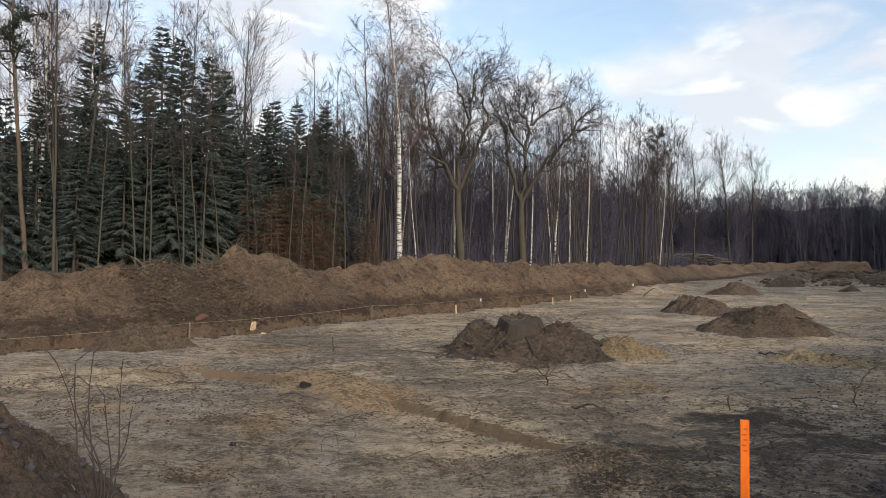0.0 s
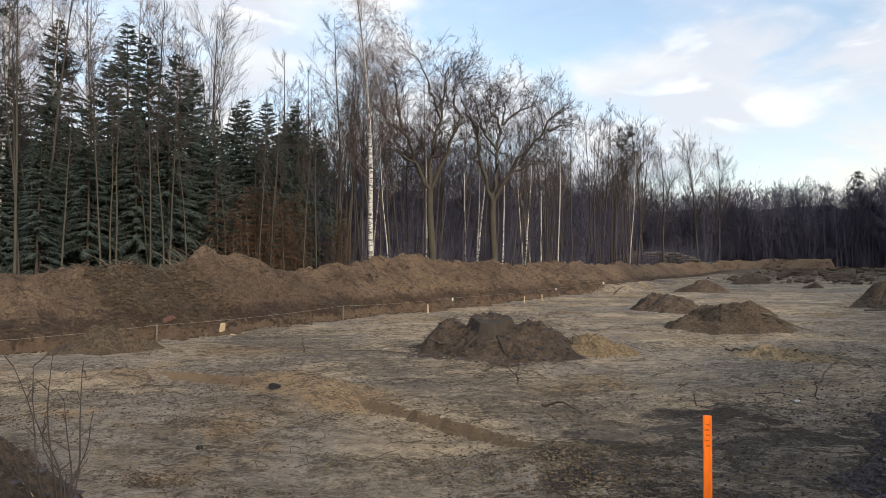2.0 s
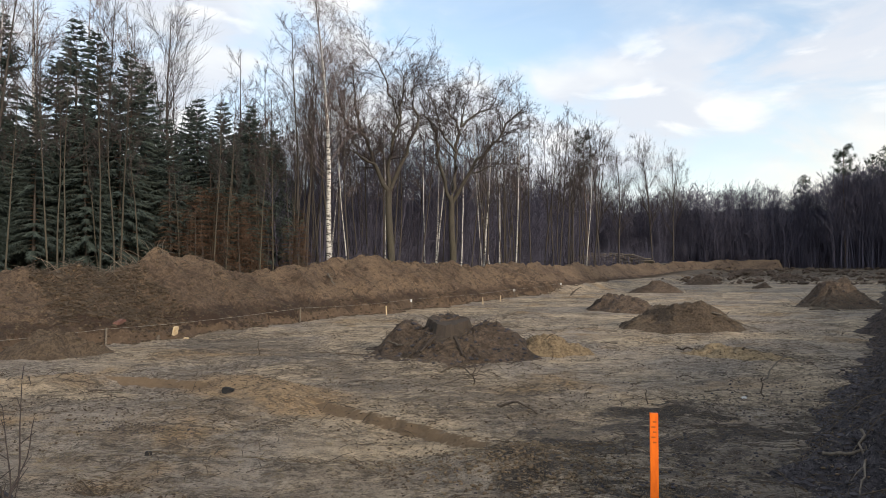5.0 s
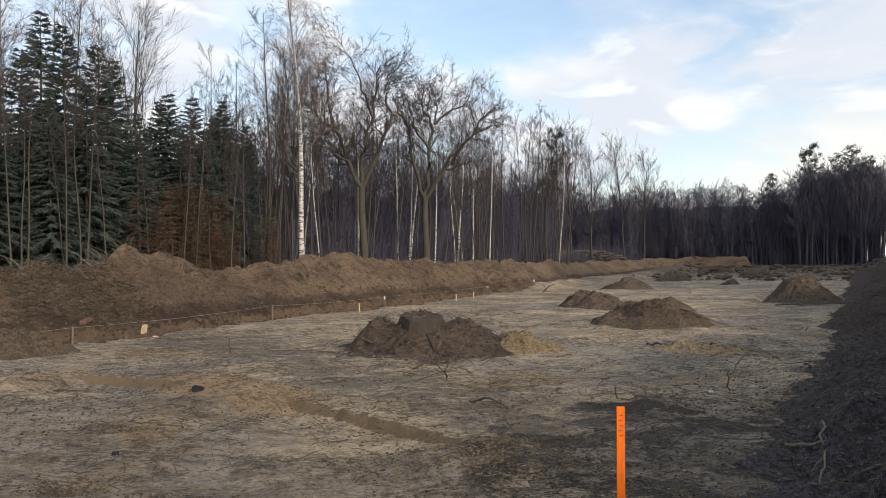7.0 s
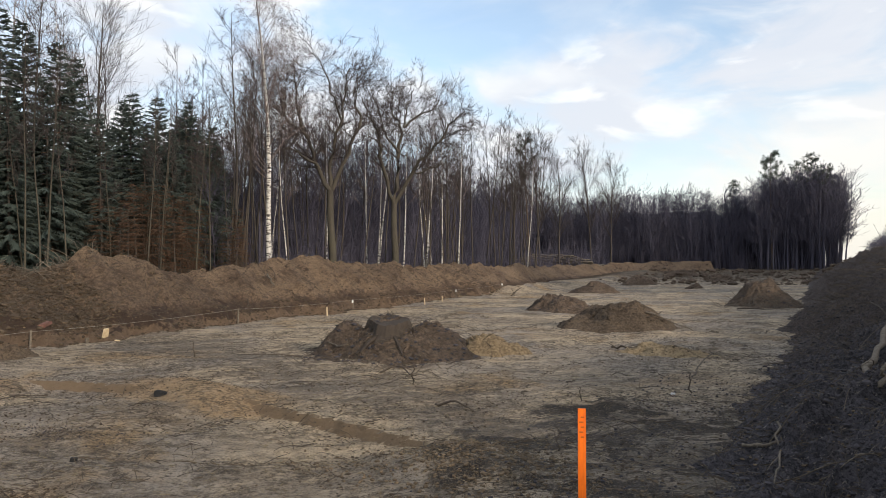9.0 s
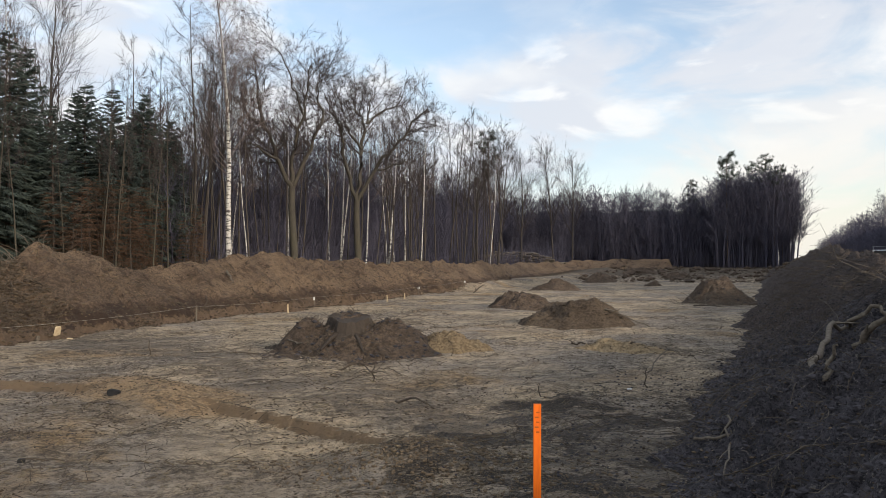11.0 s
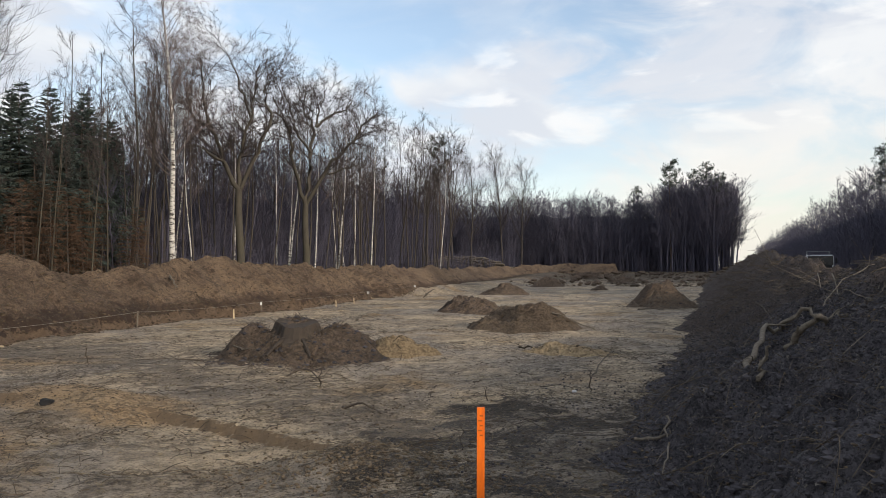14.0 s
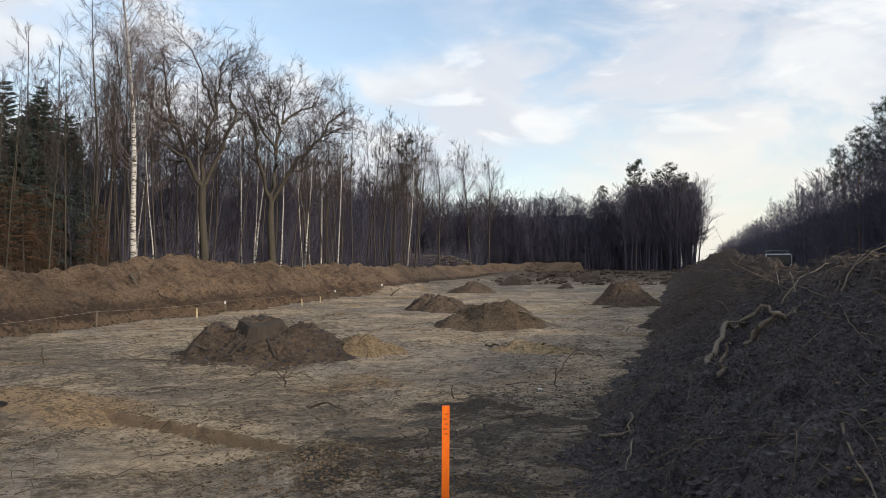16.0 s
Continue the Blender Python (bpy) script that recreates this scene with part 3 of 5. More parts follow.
def build_bank(bank, sl, pieces, mat, label):
    thing = new("earth_bank")
    base = bank.at(20.0, 0.0)
    thing.location = base
    for name, us in pieces:
        S, U = np.meshgrid(sl, us, indexing="ij")
        part(name, grid_mesh(name, bank.at(S, U) - base, mat), mat, thing)
    return tagged(thing, label, "earth bank", group="spoil banks")


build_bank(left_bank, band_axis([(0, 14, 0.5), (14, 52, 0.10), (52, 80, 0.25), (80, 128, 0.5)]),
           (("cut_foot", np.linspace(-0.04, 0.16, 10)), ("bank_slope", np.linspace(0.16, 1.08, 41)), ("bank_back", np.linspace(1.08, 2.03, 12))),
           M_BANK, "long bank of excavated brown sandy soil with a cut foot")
build_bank(right_bank, band_axis([(0, 14, 0.35), (14, 36, 0.06), (36, 70, 0.16), (70, 117, 0.5)]),
           (("bank_slope", np.linspace(-0.03, 1.12, 76)), ("bank_back", np.linspace(1.12, 2.03, 12))),
           M_DARKBANK, "bank of dark humus topsoil full of torn roots and sticks")


# ---------------------------------------------------------------- earth mounds
MOUNDS = []


def mound(x, y, rx, ry, h, mat, label, seed, turn=0.0, peak=1.5, clods=120, clod_mat=None, lobes=()):
    rng = random.Random(seed)
    n, m = 110, 56
    rad = np.linspace(0, 1.12, m)[:, None] * np.ones((1, n + 1))
    th = np.linspace(0, 2 * math.pi, n + 1)[None, :] * np.ones((m, 1))
    c, s = np.cos(th), np.sin(th)
    wob = 1 + 0.16 * fbm(c * 1.3 + seed, s * 1.3, 3)
    px, py = rad * c * rx * wob, rad * s * ry * wob
    X = x + px * math.cos(turn) - py * math.sin(turn)
    Y = y + px * math.sin(turn) + py * math.cos(turn)
    prof = np.clip(1 - rad, 0, 1)
    body = np.minimum(1.0, prof * peak) ** 0.9
    lump = 1 + 0.42 * fbm(X * 0.8 + seed, Y * 0.8, 2) * np.clip(rad * 2.5, 0, 1)
    z = h * np.clip(body * lump, 0, 1.12)
    if lobes:
        z = np.zeros_like(X)
        for lx, ly, lr, lh in lobes:
            d = np.hypot(X - x - lx, Y - y - ly) / lr
            z = np.maximum(z, lh * np.clip(1.25 * (1 - d ** 1.25), 0, 1) * (1 + 0.18 * fbm(X * 1.2, Y * 1.2 + seed, 2)))
        z = z * np.clip(prof * 6, 0, 1)
    z = z + np.clip(prof * 5, 0, 1) * (0.10 * h ** 0.5 * fbm(X * 1.9, Y * 1.9, 4, 0.6) + 0.05 * fbm(X * 6, Y * 6, 3, 0.65))
    base = ground_z(X, Y)
    Z = base + z - 0.06 * (rad > 1.0)
    P = np.stack([X, Y, Z], -1)
    thing = new("earth_mound")
    thing.location = (x, y, float(ground_z(x, y)))
    me = grid_mesh("soil_body", P - np.array([x, y, float(ground_z(x, y))]), mat)
    part("soil_body", me, mat, thing)
    tagged(thing, label, "earth mound", group="earth mounds on the site")
    if clods:
        bag = Bag()
        for _ in range(clods):
            i, j = int((m - 1) * (rng.random() ** 0.7)), rng.randrange(n)
            q = P[i, j] - np.array([x, y, float(ground_z(x, y))])
            bag.clod(q, 0.012 + 0.055 * rng.random() ** 3, rng)
        ob = part("clod_cover", bag, clod_mat or M_CLOD, thing)
        ob["kind"] = "stuff"
    MOUNDS.append((thing, P))
    return thing


DM = "dark heap of soil, roots and a torn stump on bare sand"
BM = "brown heap of loose sandy soil on the stripped ground"
mound(-8.55, 13.0, 2.3, 1.9, 0.86, M_MOUND, DM, 3, 0.5, 1.5, 1100, M_DARKCLOD,
      [(-0.95, -0.55, 0.80, 0.62), (-0.15, -0.1, 1.05, 0.70), (0.55, 0.45, 1.15, 0.60), (0.05, -0.5, 1.0, 0.45), (0.3, 0.2, 1.6, 0.30)])
mound(-6.85, 14.3, 0.95, 0.7, 0.42, M_OCHRE, "small heap of pale sand beside the dark mound", 4, 0.4, 1.2, 20)
mound(-6.05, 21.6, 1.95, 1.6, 0.72, M_SANDMOUND, BM, 5, 0.7, 1.4, 240)
mound(-10.4, 28.9, 1.65, 1.4, 0.56, M_MOUND, DM, 6, 0.4, 1.4, 160, M_DARKCLOD)
mound(-15.2, 48.6, 1.9, 1.5, 0.75, M_MOUND, BM, 7, 0.4, 1.3, 90)
mound(-17.1, 69.6, 2.0, 1.6, 0.85, M_MOUND, BM, 8, 0.4, 1.3, 60)
mound(-2.85, 35.6, 1.65, 1.4, 1.08, M_MOUND, "steep dark heap of soil at the foot of the bank", 9, 0.2, 1.3, 160, M_DARKCLOD)
mound(-17.3, 90, 2.3, 1.6, 0.7, M_MOUND, BM, 10, 0.2, 1.3, 50)
mound(-11.8, 83, 1.5, 1.2, 0.55, M_MOUND, BM, 11, 0.2, 1.3, 40)
mound(-10.1, 60.2, 0.8, 0.6, 0.35, M_MOUND, BM, 12, 0.2, 1.3, 30)
mound(-3.1, 15.7, 1.0, 0.7, 0.20, M_OCHRE, "low patch of yellow sand on the ground", 13, 0.2, 1.2, 20)
mound(-6.5, 1.2, 2.6, 1.6, 0.98, M_MOUND, "crumbly dark soil heap with dry grass near a sapling", 14, 0.1, 1.6, 900, M_DARKCLOD)
mound(-16.3, 7.9, 1.25, 0.8, 0.55, M_SANDMOUND, "heap of brown soil fallen from the bank", 15, 0.9, 1.5, 90)


# ---------------------------------------------------------------- trees
class Tree:
    def __init__(self, seed):
        self.rng = random.Random(seed)
        self.trunk, self.crown, self.leaf, self.arms, self.cheap = Bag(), Bag(), Bag(), [], False

    def vec(self, k):
        r = self.rng
        return Vector((r.uniform(-k, k), r.uniform(-k, k), r.uniform(-k, k)))

    def limb(self, p, d, length, r, segs, wander, rise, bag, n, end=0.25):
        pts, rad = [p.copy()], [r]
        for i in range(segs):
            d = (d + self.vec(wander) + Vector((0, 0, rise))).normalized()
            p = p + d * (length / segs)
            pts.append(p.copy())
            rad.append(r * (1 - (1 - end) * (i + 1) / segs))
        bag.tube(pts, rad, n, cap=False)
        return pts, rad

    def twigs(self, pts, rad, level, count, ratio, spread, wander, rise, length, start=0.25, minr=0.006):
        r = self.rng
        n = len(pts) - 1
        for _ in range(count[0]):
            t = r.uniform(start, 1.0) * n
            i = min(int(t), n - 1)
            p = pts[i].lerp(pts[i + 1], t - i)
            axis = (pts[i + 1] - pts[i]).normalized()
            side = axis.cross(self.vec(1.0))
            if side.length < 1e-4:
                continue
            a = radians(r.uniform(spread * 0.6, spread * 1.2))
            d = axis * math.cos(a) + side.normalized() * math.sin(a)
            ln = length * r.uniform(0.55, 1.1)
            rr = max(minr, rad[i] * ratio)
            last = len(count) == 1
            if last:
                self.crown.spike(p, p + (d + Vector((0, 0, rise * 2))) * ln, rr)
                continue
            if self.cheap:
                e = p + (d + Vector((0, 0, rise * 2))) * ln
                self.crown.spike(p, e, rr * 1.3)
                q, qr = [p, p.lerp(e, 0.5), e], [rr, rr * 0.7, rr * 0.4]
            else:
                q, qr = self.limb(p, d, ln, rr, 3, wander, rise, self.crown, 3, 0.4)
            if not last:
                self.twigs(q, qr, level + 1, count[1:], ratio, spread, wander, rise, length * 0.55, 0.2, minr)


def finish(tree, name, mats, label, category):
    root = new(name)
    part("trunk", tree.trunk, mats[0], root, smooth=True)
    if tree.crown.v:
        part("crown", tree.crown, mats[1], root)
    for arm in tree.arms:
        part("limb", arm, mats[0], root, smooth=True)
    if tree.leaf.v:
        part("foliage", tree.leaf, mats[2], root)
    return tagged(root, label, category)


def bare_tree(seed, h, r, first=0.4, limbs=16, counts=(5, 4), spread=42, rise=0.10, length=2.4, lean=0.0, wander=0.16, minr=0.009, segs=5, hang=None, stout=0.38):
    t = Tree(seed)
    t.cheap = segs < 4
    d = Vector((t.rng.uniform(-lean, lean), t.rng.uniform(-lean, lean), 1)).normalized()
    pts, rad = t.limb(Vector((0, 0, -0.2)), d, h, r, 10, 0.045, 0.03, t.trunk, 7, 0.12)
    for k in range(limbs):
        f = first + (0.97 - first) * (k + t.rng.random()) / limbs
        i = min(int(f * 10), 9)
        p = pts[i].lerp(pts[i + 1], f * 10 - i)
        w = t.rng.uniform(0, 6.28)
        a = radians(spread * t.rng.uniform(0.7, 1.2))
        d = Vector((math.cos(w) * math.sin(a), math.sin(w) * math.sin(a), math.cos(a)))
        ln = length * (1.15 - 0.75 * (f - first) / (1 - first)) * t.rng.uniform(0.7, 1.2)
        q, qr = t.limb(p, d, ln, max(0.012, rad[i] * stout), segs, wander, rise, t.crown, 4 if segs > 3 else 3, 0.3)
        t.twigs(q, qr, 2, counts, 0.5, 40, wander, rise * 0.6 if hang is None else hang, ln * 0.5, 0.2, minr)
    return t


def drawn_tree(seed, r, trunk, arms, across, counts=(6, 6, 7), wander=0.30):
    """A broad old tree: its trunk and crooked limbs as (across, height) steps, with twigs grown on them."""
    t = Tree(seed)
    ax = Vector(across)
    dp = Vector((-ax.y, ax.x, 0))
    pts = smooth_pts([ax * a + Vector((0, 0, h)) for a, h in trunk], 3)
    t.trunk.tube(pts, [r * (1.25 - 0.25 * min(1, i / 2) - 0.25 * i / len(pts)) for i in range(len(pts))], 9, False)
    for r0, steps in arms:
        side = t.rng.uniform(-1.3, 1.3)
        n = len(steps) - 1
        q = smooth_pts([ax * a + dp * (side * i / n * 1.6) + Vector((0, 0, h)) for i, (a, h) in enumerate(steps)], 5)
        m = len(q) - 1
        q = [p + t.vec(0.10) * (0 < i) for i, p in enumerate(q)]
        qr = [r0 * 0.82 * (1 - 0.82 * i / m) + 0.010 for i in range(m + 1)]
        t.arms.append(Bag())
        t.arms[-1].tube(q, qr, 7, False)
        ln = sum((q[i + 1] - q[i]).length for i in range(m))
        for _ in range(int(ln * 4.2)):
            f = t.rng.uniform(0.22, 1.0) * m
            i = min(int(f), m - 1)
            p = q[i].lerp(q[i + 1], f - i)
            d0 = (q[i + 1] - q[i]).normalized()
            sd = d0.cross(t.vec(1)).normalized()
            b = radians(t.rng.uniform(30, 70))
            l2 = t.rng.uniform(0.9, 2.6)
            q2, r2 = t.limb(p, d0 * math.cos(b) + sd * math.sin(b), l2, max(0.014, qr[i] * 0.38), 5, wander, 0.08, t.crown, 4, 0.3)
            t.twigs(q2, r2, 2, counts[1:], 0.55, 45, wander, 0.03, l2 * 0.55, 0.15, 0.008)
    return t


def smooth_pts(pts, n=4):
    out = []
    for i in range(len(pts) - 1):
        a, b, c, d = pts[max(i - 1, 0)], pts[i], pts[i + 1], pts[min(i + 2, len(pts) - 1)]
        for k in range(n):
            t = k / n
            out.append(0.5 * ((2 * b) + (c - a) * t + (2 * a - 5 * b + 4 * c - d) * t * t + (3 * b - a - 3 * c + d) * t ** 3))
    return out + [pts[-1]]


def spruce_tree(seed, h, r, low=0.18, width=2.7, dead=0.45, fine=14.0, leaf=0.034):
    t = Tree(seed)
    rng = t.rng
    t.limb(Vector((0, 0, -0.2)), Vector((0, 0, 1)), h, r, 9, 0.02, 0.05, t.trunk, 7, 0.08)
    z = h * 0.06
    while z < h * 0.985:
        f = z / h
        ln0 = width * (1 - f) ** 0.75 * (1.0 if f > dead else 0.75) + 0.15
        for k in range(rng.randint(5, 7)):
            w = rng.uniform(0, 6.28)
            ln = ln0 * rng.uniform(0.6, 1.15)
            d = Vector((math.cos(w), math.sin(w), 0.35 * f - 0.12))
            live = f > dead * rng.uniform(0.55, 1.1)
            pts, rad = t.limb(Vector((0, 0, z)), d.normalized(), ln, 0.02, 4, 0.07, -0.08 if f < 0.75 else 0.03, Bag(), 3, 0.4)
            t.crown.spike(pts[0], pts[2], 0.018)
            t.crown.spike(pts[2], pts[4], 0.012)
            m = max(3, int(ln * (fine if live else 4)))
            for j in range(m):
                g = (0.15 + 0.85 * (j + rng.random()) / m) * 4
                i = min(int(g), 3)
                p = pts[i].lerp(pts[i + 1], g - i)
                ax = (pts[i + 1] - pts[i]).normalized()
                for s in (-1, 1):
                    dd = (ax * 0.75 + ax.cross(Vector((0, 0, 1))).normalized() * s * rng.uniform(0.5, 1.0) + Vector((0, 0, rng.uniform(-0.9, 0.1)))).normalized()
                    if live:
                        t.leaf.spike(p, p + dd * (rng.uniform(0.2, 0.55) * (0.6 + 0.4 * (1 - f))), leaf * rng.uniform(0.7, 1.3))
                    else:
                        t.crown.spike(p, p + dd * rng.uniform(0.25, 0.6), 0.010)
        z += rng.uniform(0.19, 0.30) if f > 0.25 else rng.uniform(0.35, 0.6)
    return t


def pine_tree(seed, h, r, first=0.62, width=2.4, lean=0.0):
    t = Tree(seed)
    rng = t.rng
    pts, rad = t.limb(Vector((0, 0, -0.2)), Vector((lean, 0, 1)).normalized(), h, r, 9, 0.04, 0.03, t.trunk, 8, 0.25)
    for k in range(24):
        f = first + (0.99 - first) * (k + rng.random()) / 24
        i = min(int(f * 9), 8)
        p = pts[i].lerp(pts[i + 1], f * 9 - i)
        w = rng.uniform(0, 6.28)
        d = Vector((math.cos(w), math.sin(w), rng.uniform(-0.1, 0.5))).normalized()
        ln = width * rng.uniform(0.45, 1.0) * (1.1 - 0.6 * (f - first) / (1 - first))
        q, qr = t.limb(p, d, ln, 0.05, 5, 0.2, 0.05, t.crown, 4, 0.35)
        for _ in range(7):
            g = rng.uniform(0.4, 1.0) * 5
            i2 = min(int(g), 4)
            c = q[i2].lerp(q[i2 + 1], g - i2) + t.vec(0.35)
            for _ in range(26):
                dd = (t.vec(1) + Vector((0, 0, 0.5))).normalized()
                t.leaf.blade(c + t.vec(0.16), dd, rng.uniform(0.14, 0.32), 0.022, Vector((0.3, 0.2, 1)))
    for k in range(14):
        f = rng.uniform(first * 0.45, first)
        i = min(int(f * 9), 8)
        w = rng.uniform(0, 6.28)
        t.limb(pts[i], Vector((math.cos(w), math.sin(w), 0.1)).normalized(), rng.uniform(0.5, 1.8), 0.025, 4, 0.2, -0.03, t.crown, 3, 0.3)
    return t


rng = random.Random(21)


class Kind:
    """One tree model that is set out many times; the first is the model itself."""

    def __init__(self, tree, name, mats, label, category, group):
        self.ob = finish(tree, name, mats, label, category)
        self.ob["group"] = group
        self.used = False

    def put(self, x, y, size=1.0, turn=None):
        m = Matrix.LocRotScale((x, y, float(ground_z(x, y))), Euler((rng.uniform(-0.03, 0.03), rng.uniform(-0.03, 0.03), rng.uniform(0, 6.28) if turn is None else turn)), None)
        if not self.used:
            self.used = True
            self.ob.matrix_basis = m @ Matrix.Diagonal((size, size, size, 1))
            return self.ob
        ob = copy_thing(self.ob, m)
        ob.scale = (size, size, size)
        return ob


BARE = "slender leafless tree with grey bark at the wood's edge"
GB, GS = "leafless trees of the wood", "spruces of the wood"
poles = [Kind(bare_tree(100 + k, 14.0, 0.060 + 0.010 * k, 0.42 + 0.05 * (k % 3), 15, (6, 8), 34 + 4 * k, 0.10, 2.4, 0.05, 0.18, 0.006), "bare_tree", (M_BARK, M_BRANCH), BARE, "tree", GB) for k in range(4)]
mossy = [Kind(bare_tree(130 + k, 15.0, 0.066, 0.50, 12, (6, 8), 36, 0.10, 2.0, 0.03, 0.18, 0.006), "bare_tree", (M_OAKBARK, M_BRANCH), "slender leafless tree with yellow-green mossy bark", "tree", GB) for k in range(2)]
birches = [Kind(bare_tree(150 + k, 14.5, 0.085, 0.5, 17, (6, 8), 36, 0.06, 2.3, 0.02, 0.2, 0.005, 5, -0.08), "birch_tree", (M_BIRCH, M_BIRCHTWIG), "leafless birch with a white trunk", "birch", "birches of the wood") for k in range(2)]
spruces = [Kind(spruce_tree(170 + k, 12.5, 0.13, 0.15, 2.4 + 0.2 * k, 0.10 + 0.07 * k), "spruce_tree", (M_BARK, M_DEADNEEDLE, M_NEEDLE), "dark green spruce with dead brown lower branches", "spruce", GS) for k in range(3)]
youngs = Kind(spruce_tree(180, 6.0, 0.06, 0.1, 1.5, 1.3), "spruce_tree", (M_BARK, M_DEADNEEDLE, M_NEEDLE), "half-dead young spruce with rust-brown twigs", "spruce", GS)
back_spruces = Kind(spruce_tree(185, 12.5, 0.13, 0.15, 2.8, 0.2, 4.4, 0.075), "spruce_tree", (M_BARK, M_DEADNEEDLE, M_NEEDLE), "dark green spruce deeper in the wood", "spruce", GS)
pines = [Kind(pine_tree(190 + k, 17.0, 0.135, 0.66 + 0.1 * k, 2.6 - 0.4 * k), "pine_tree", (M_PINEBARK, M_BRANCH, M_PINENEEDLE), "tall pine with a bare trunk and tufted crown", "pine", "pines of the wood") for k in range(2)]

# trees that stand out, set out one by one
big_birch = Kind(bare_tree(301, 18.6, 0.19, 0.36, 58, (6, 5, 6), 42, 0.07, 4.1, 0.02, 0.2, 0.0042, 6, -0.14, 0.24), "birch_tree", (M_BIRCH, M_BIRCHTWIG), "tall old birch with a white trunk and fine hanging twigs", "birch", "birches of the wood")
big_birch.put(-26.5, 27.4, 0.95)
ACROSS = (0.76, 0.65, 0)
oak_a = Kind(drawn_tree(311, 0.24, [(0.0, -0.2), (0.05, 2.0), (-0.05, 4.2), (-0.05, 6.0)],
                        [(0.17, [(-0.05, 5.9), (-0.8, 7.4), (-1.5, 9.5), (-2.6, 10.4), (-3.0, 12.6)]),
                         (0.11, [(-1.5, 9.5), (-1.9, 11.5), (-2.1, 13.9)]),
                         (0.16, [(-0.05, 5.9), (0.0, 8.0), (0.65, 10.2), (1.05, 13.0)]),
                         (0.15, [(0.0, 5.9), (0.85, 7.8), (1.75, 10.2), (1.4, 11.7), (1.9, 13.2)]),
                         (0.08, [(-0.8, 7.4), (-1.9, 8.2), (-3.0, 8.6)]),
                         (0.08, [(0.65, 10.2), (0.1, 11.6), (-0.6, 13.4)])], ACROSS),
             "oak_tree", (M_OAKBARK, M_BRANCH), "old leafless oak dividing into crooked limbs behind the bank", "oak", "old oaks")
oak_a.put(-25.3, 31.3, 1.0, 0.0)
oak_b = Kind(drawn_tree(317, 0.24, [(0.0, -0.2), (0.0, 2.0), (-0.1, 4.0), (-0.1, 5.6)],
                        [(0.15, [(-0.1, 5.5), (-0.9, 8.2), (-1.15, 10.3), (-1.75, 11.2), (-2.2, 12.4)]),
                         (0.17, [(-0.1, 5.5), (0.2, 8.6), (0.5, 10.7), (-0.1, 12.1), (0.1, 13.8)]),
                         (0.10, [(0.2, 9.0), (-0.75, 10.3), (-0.95, 11.2), (-1.6, 13.2)]),
                         (0.10, [(0.5, 10.7), (1.5, 11.5), (2.5, 11.9), (3.0, 12.9)]),
                         (0.16, [(-0.05, 5.6), (1.3, 8.0), (2.9, 9.8), (3.5, 10.9), (4.5, 11.7)]),
                         (0.07, [(1.3, 7.7), (2.5, 8.0), (3.3, 8.4)]),
                         (0.08, [(0.5, 10.7), (0.9, 12.2), (1.5, 13.7)])], ACROSS),
             "oak_tree", (M_OAKBARK, M_BRANCH), "old leafless oak with a wide crooked crown", "oak", "old oaks")
oak_b.put(-25.0, 37.4, 1.0, 0.0)
pines[0].put(-27.0, 8.9, 0.74)
for x, y, h in ((-33, 14.0, 13.1), (-29, 14.9, 12.1), (-29, 16.0, 11.9), (-28.5, 17.0, 11.3), (-30, 18.7, 11.4), (-30, 14.2, 10.7), (-29, 11.6, 9.4), (-31, 11.3, 9.9), (-29, 9.8, 8.3),
                (-29, 20.9, 10.1), (-30, 23.2, 10.4), (-29, 23.8, 10.3), (-30.5, 26.0, 10.1), (-28, 18.7, 8.6), (-33, 22.8, 10.5), (-31, 27.8, 8.9), (-27.5, 15.9, 9.3), (-27.3, 14.5, 8.5),
                (-27.5, 12.5, 7.9), (-27, 10.4, 6.8), (-27.8, 20.8, 8.6), (-30, 19.4, 8.2), (-27.6, 22.1, 8.0), (-28.5, 24.9, 7.0), (-33, 16.3, 10.3), (-32, 29.6, 7.1), (-28, 8.4, 7.7)):
    spruces[rng.randrange(3)].put(x, y, h / 12.5)
for _ in range(52):
    x = rng.uniform(-44, -28.5)
    y = rng.uniform(0.30, 0.92) * -x
    back_spruces.put(x, y, rng.uniform(0.50, 0.72) * math.hypot(x, y) / 38)
for x, y, h in ((-24.5, 8.8, 13.0), (-24.6, 11.7, 9.5), (-24.8, 15.2, 8.5), (-25, 10.4, 9.0), (-25.5, 14.0, 10.0), (-25, 14.3, 9.8), (-25, 18.7, 9.4), (-25, 21.2, 9.0)):
    mossy[rng.randrange(2)].put(x, y, h / 15.0)
for x, y, h in ((-26, 39.8, 11.5), (-26, 42.8, 12.5), (-28, 38.4, 11.0), (-27, 49.6, 13.0), (-27, 29.5, 9.0), (-28, 34.0, 10.0), (-29, 41.0, 12.0), (-28, 46, 12.0), (-31, 32, 12)):
    birches[rng.randrange(2)].put(x, y, h / 14.5)
fans = [Kind(bare_tree(160 + k, 15.0, 0.13, 0.28, 28, (8, 8), 30, 0.10, 5.2, 0.03, 0.14, 0.007), "bare_tree", (M_BARK, M_BRANCH), "leafless tree with a tall fan of rising branches", "tree", GB) for k in range(2)]
for k, (x, y, h) in enumerate(((-36.0, 24.3, 16.6), (-30.5, 76.3, 17.2), (-29.6, 80.4, 15.2), (-29.5, 93.0, 17.0), (-27.5, 95.5, 15.5))):
    fans[k % 2].put(x, y, h / 15.0)
pines[0].put(-33, 79.5, 1.05)
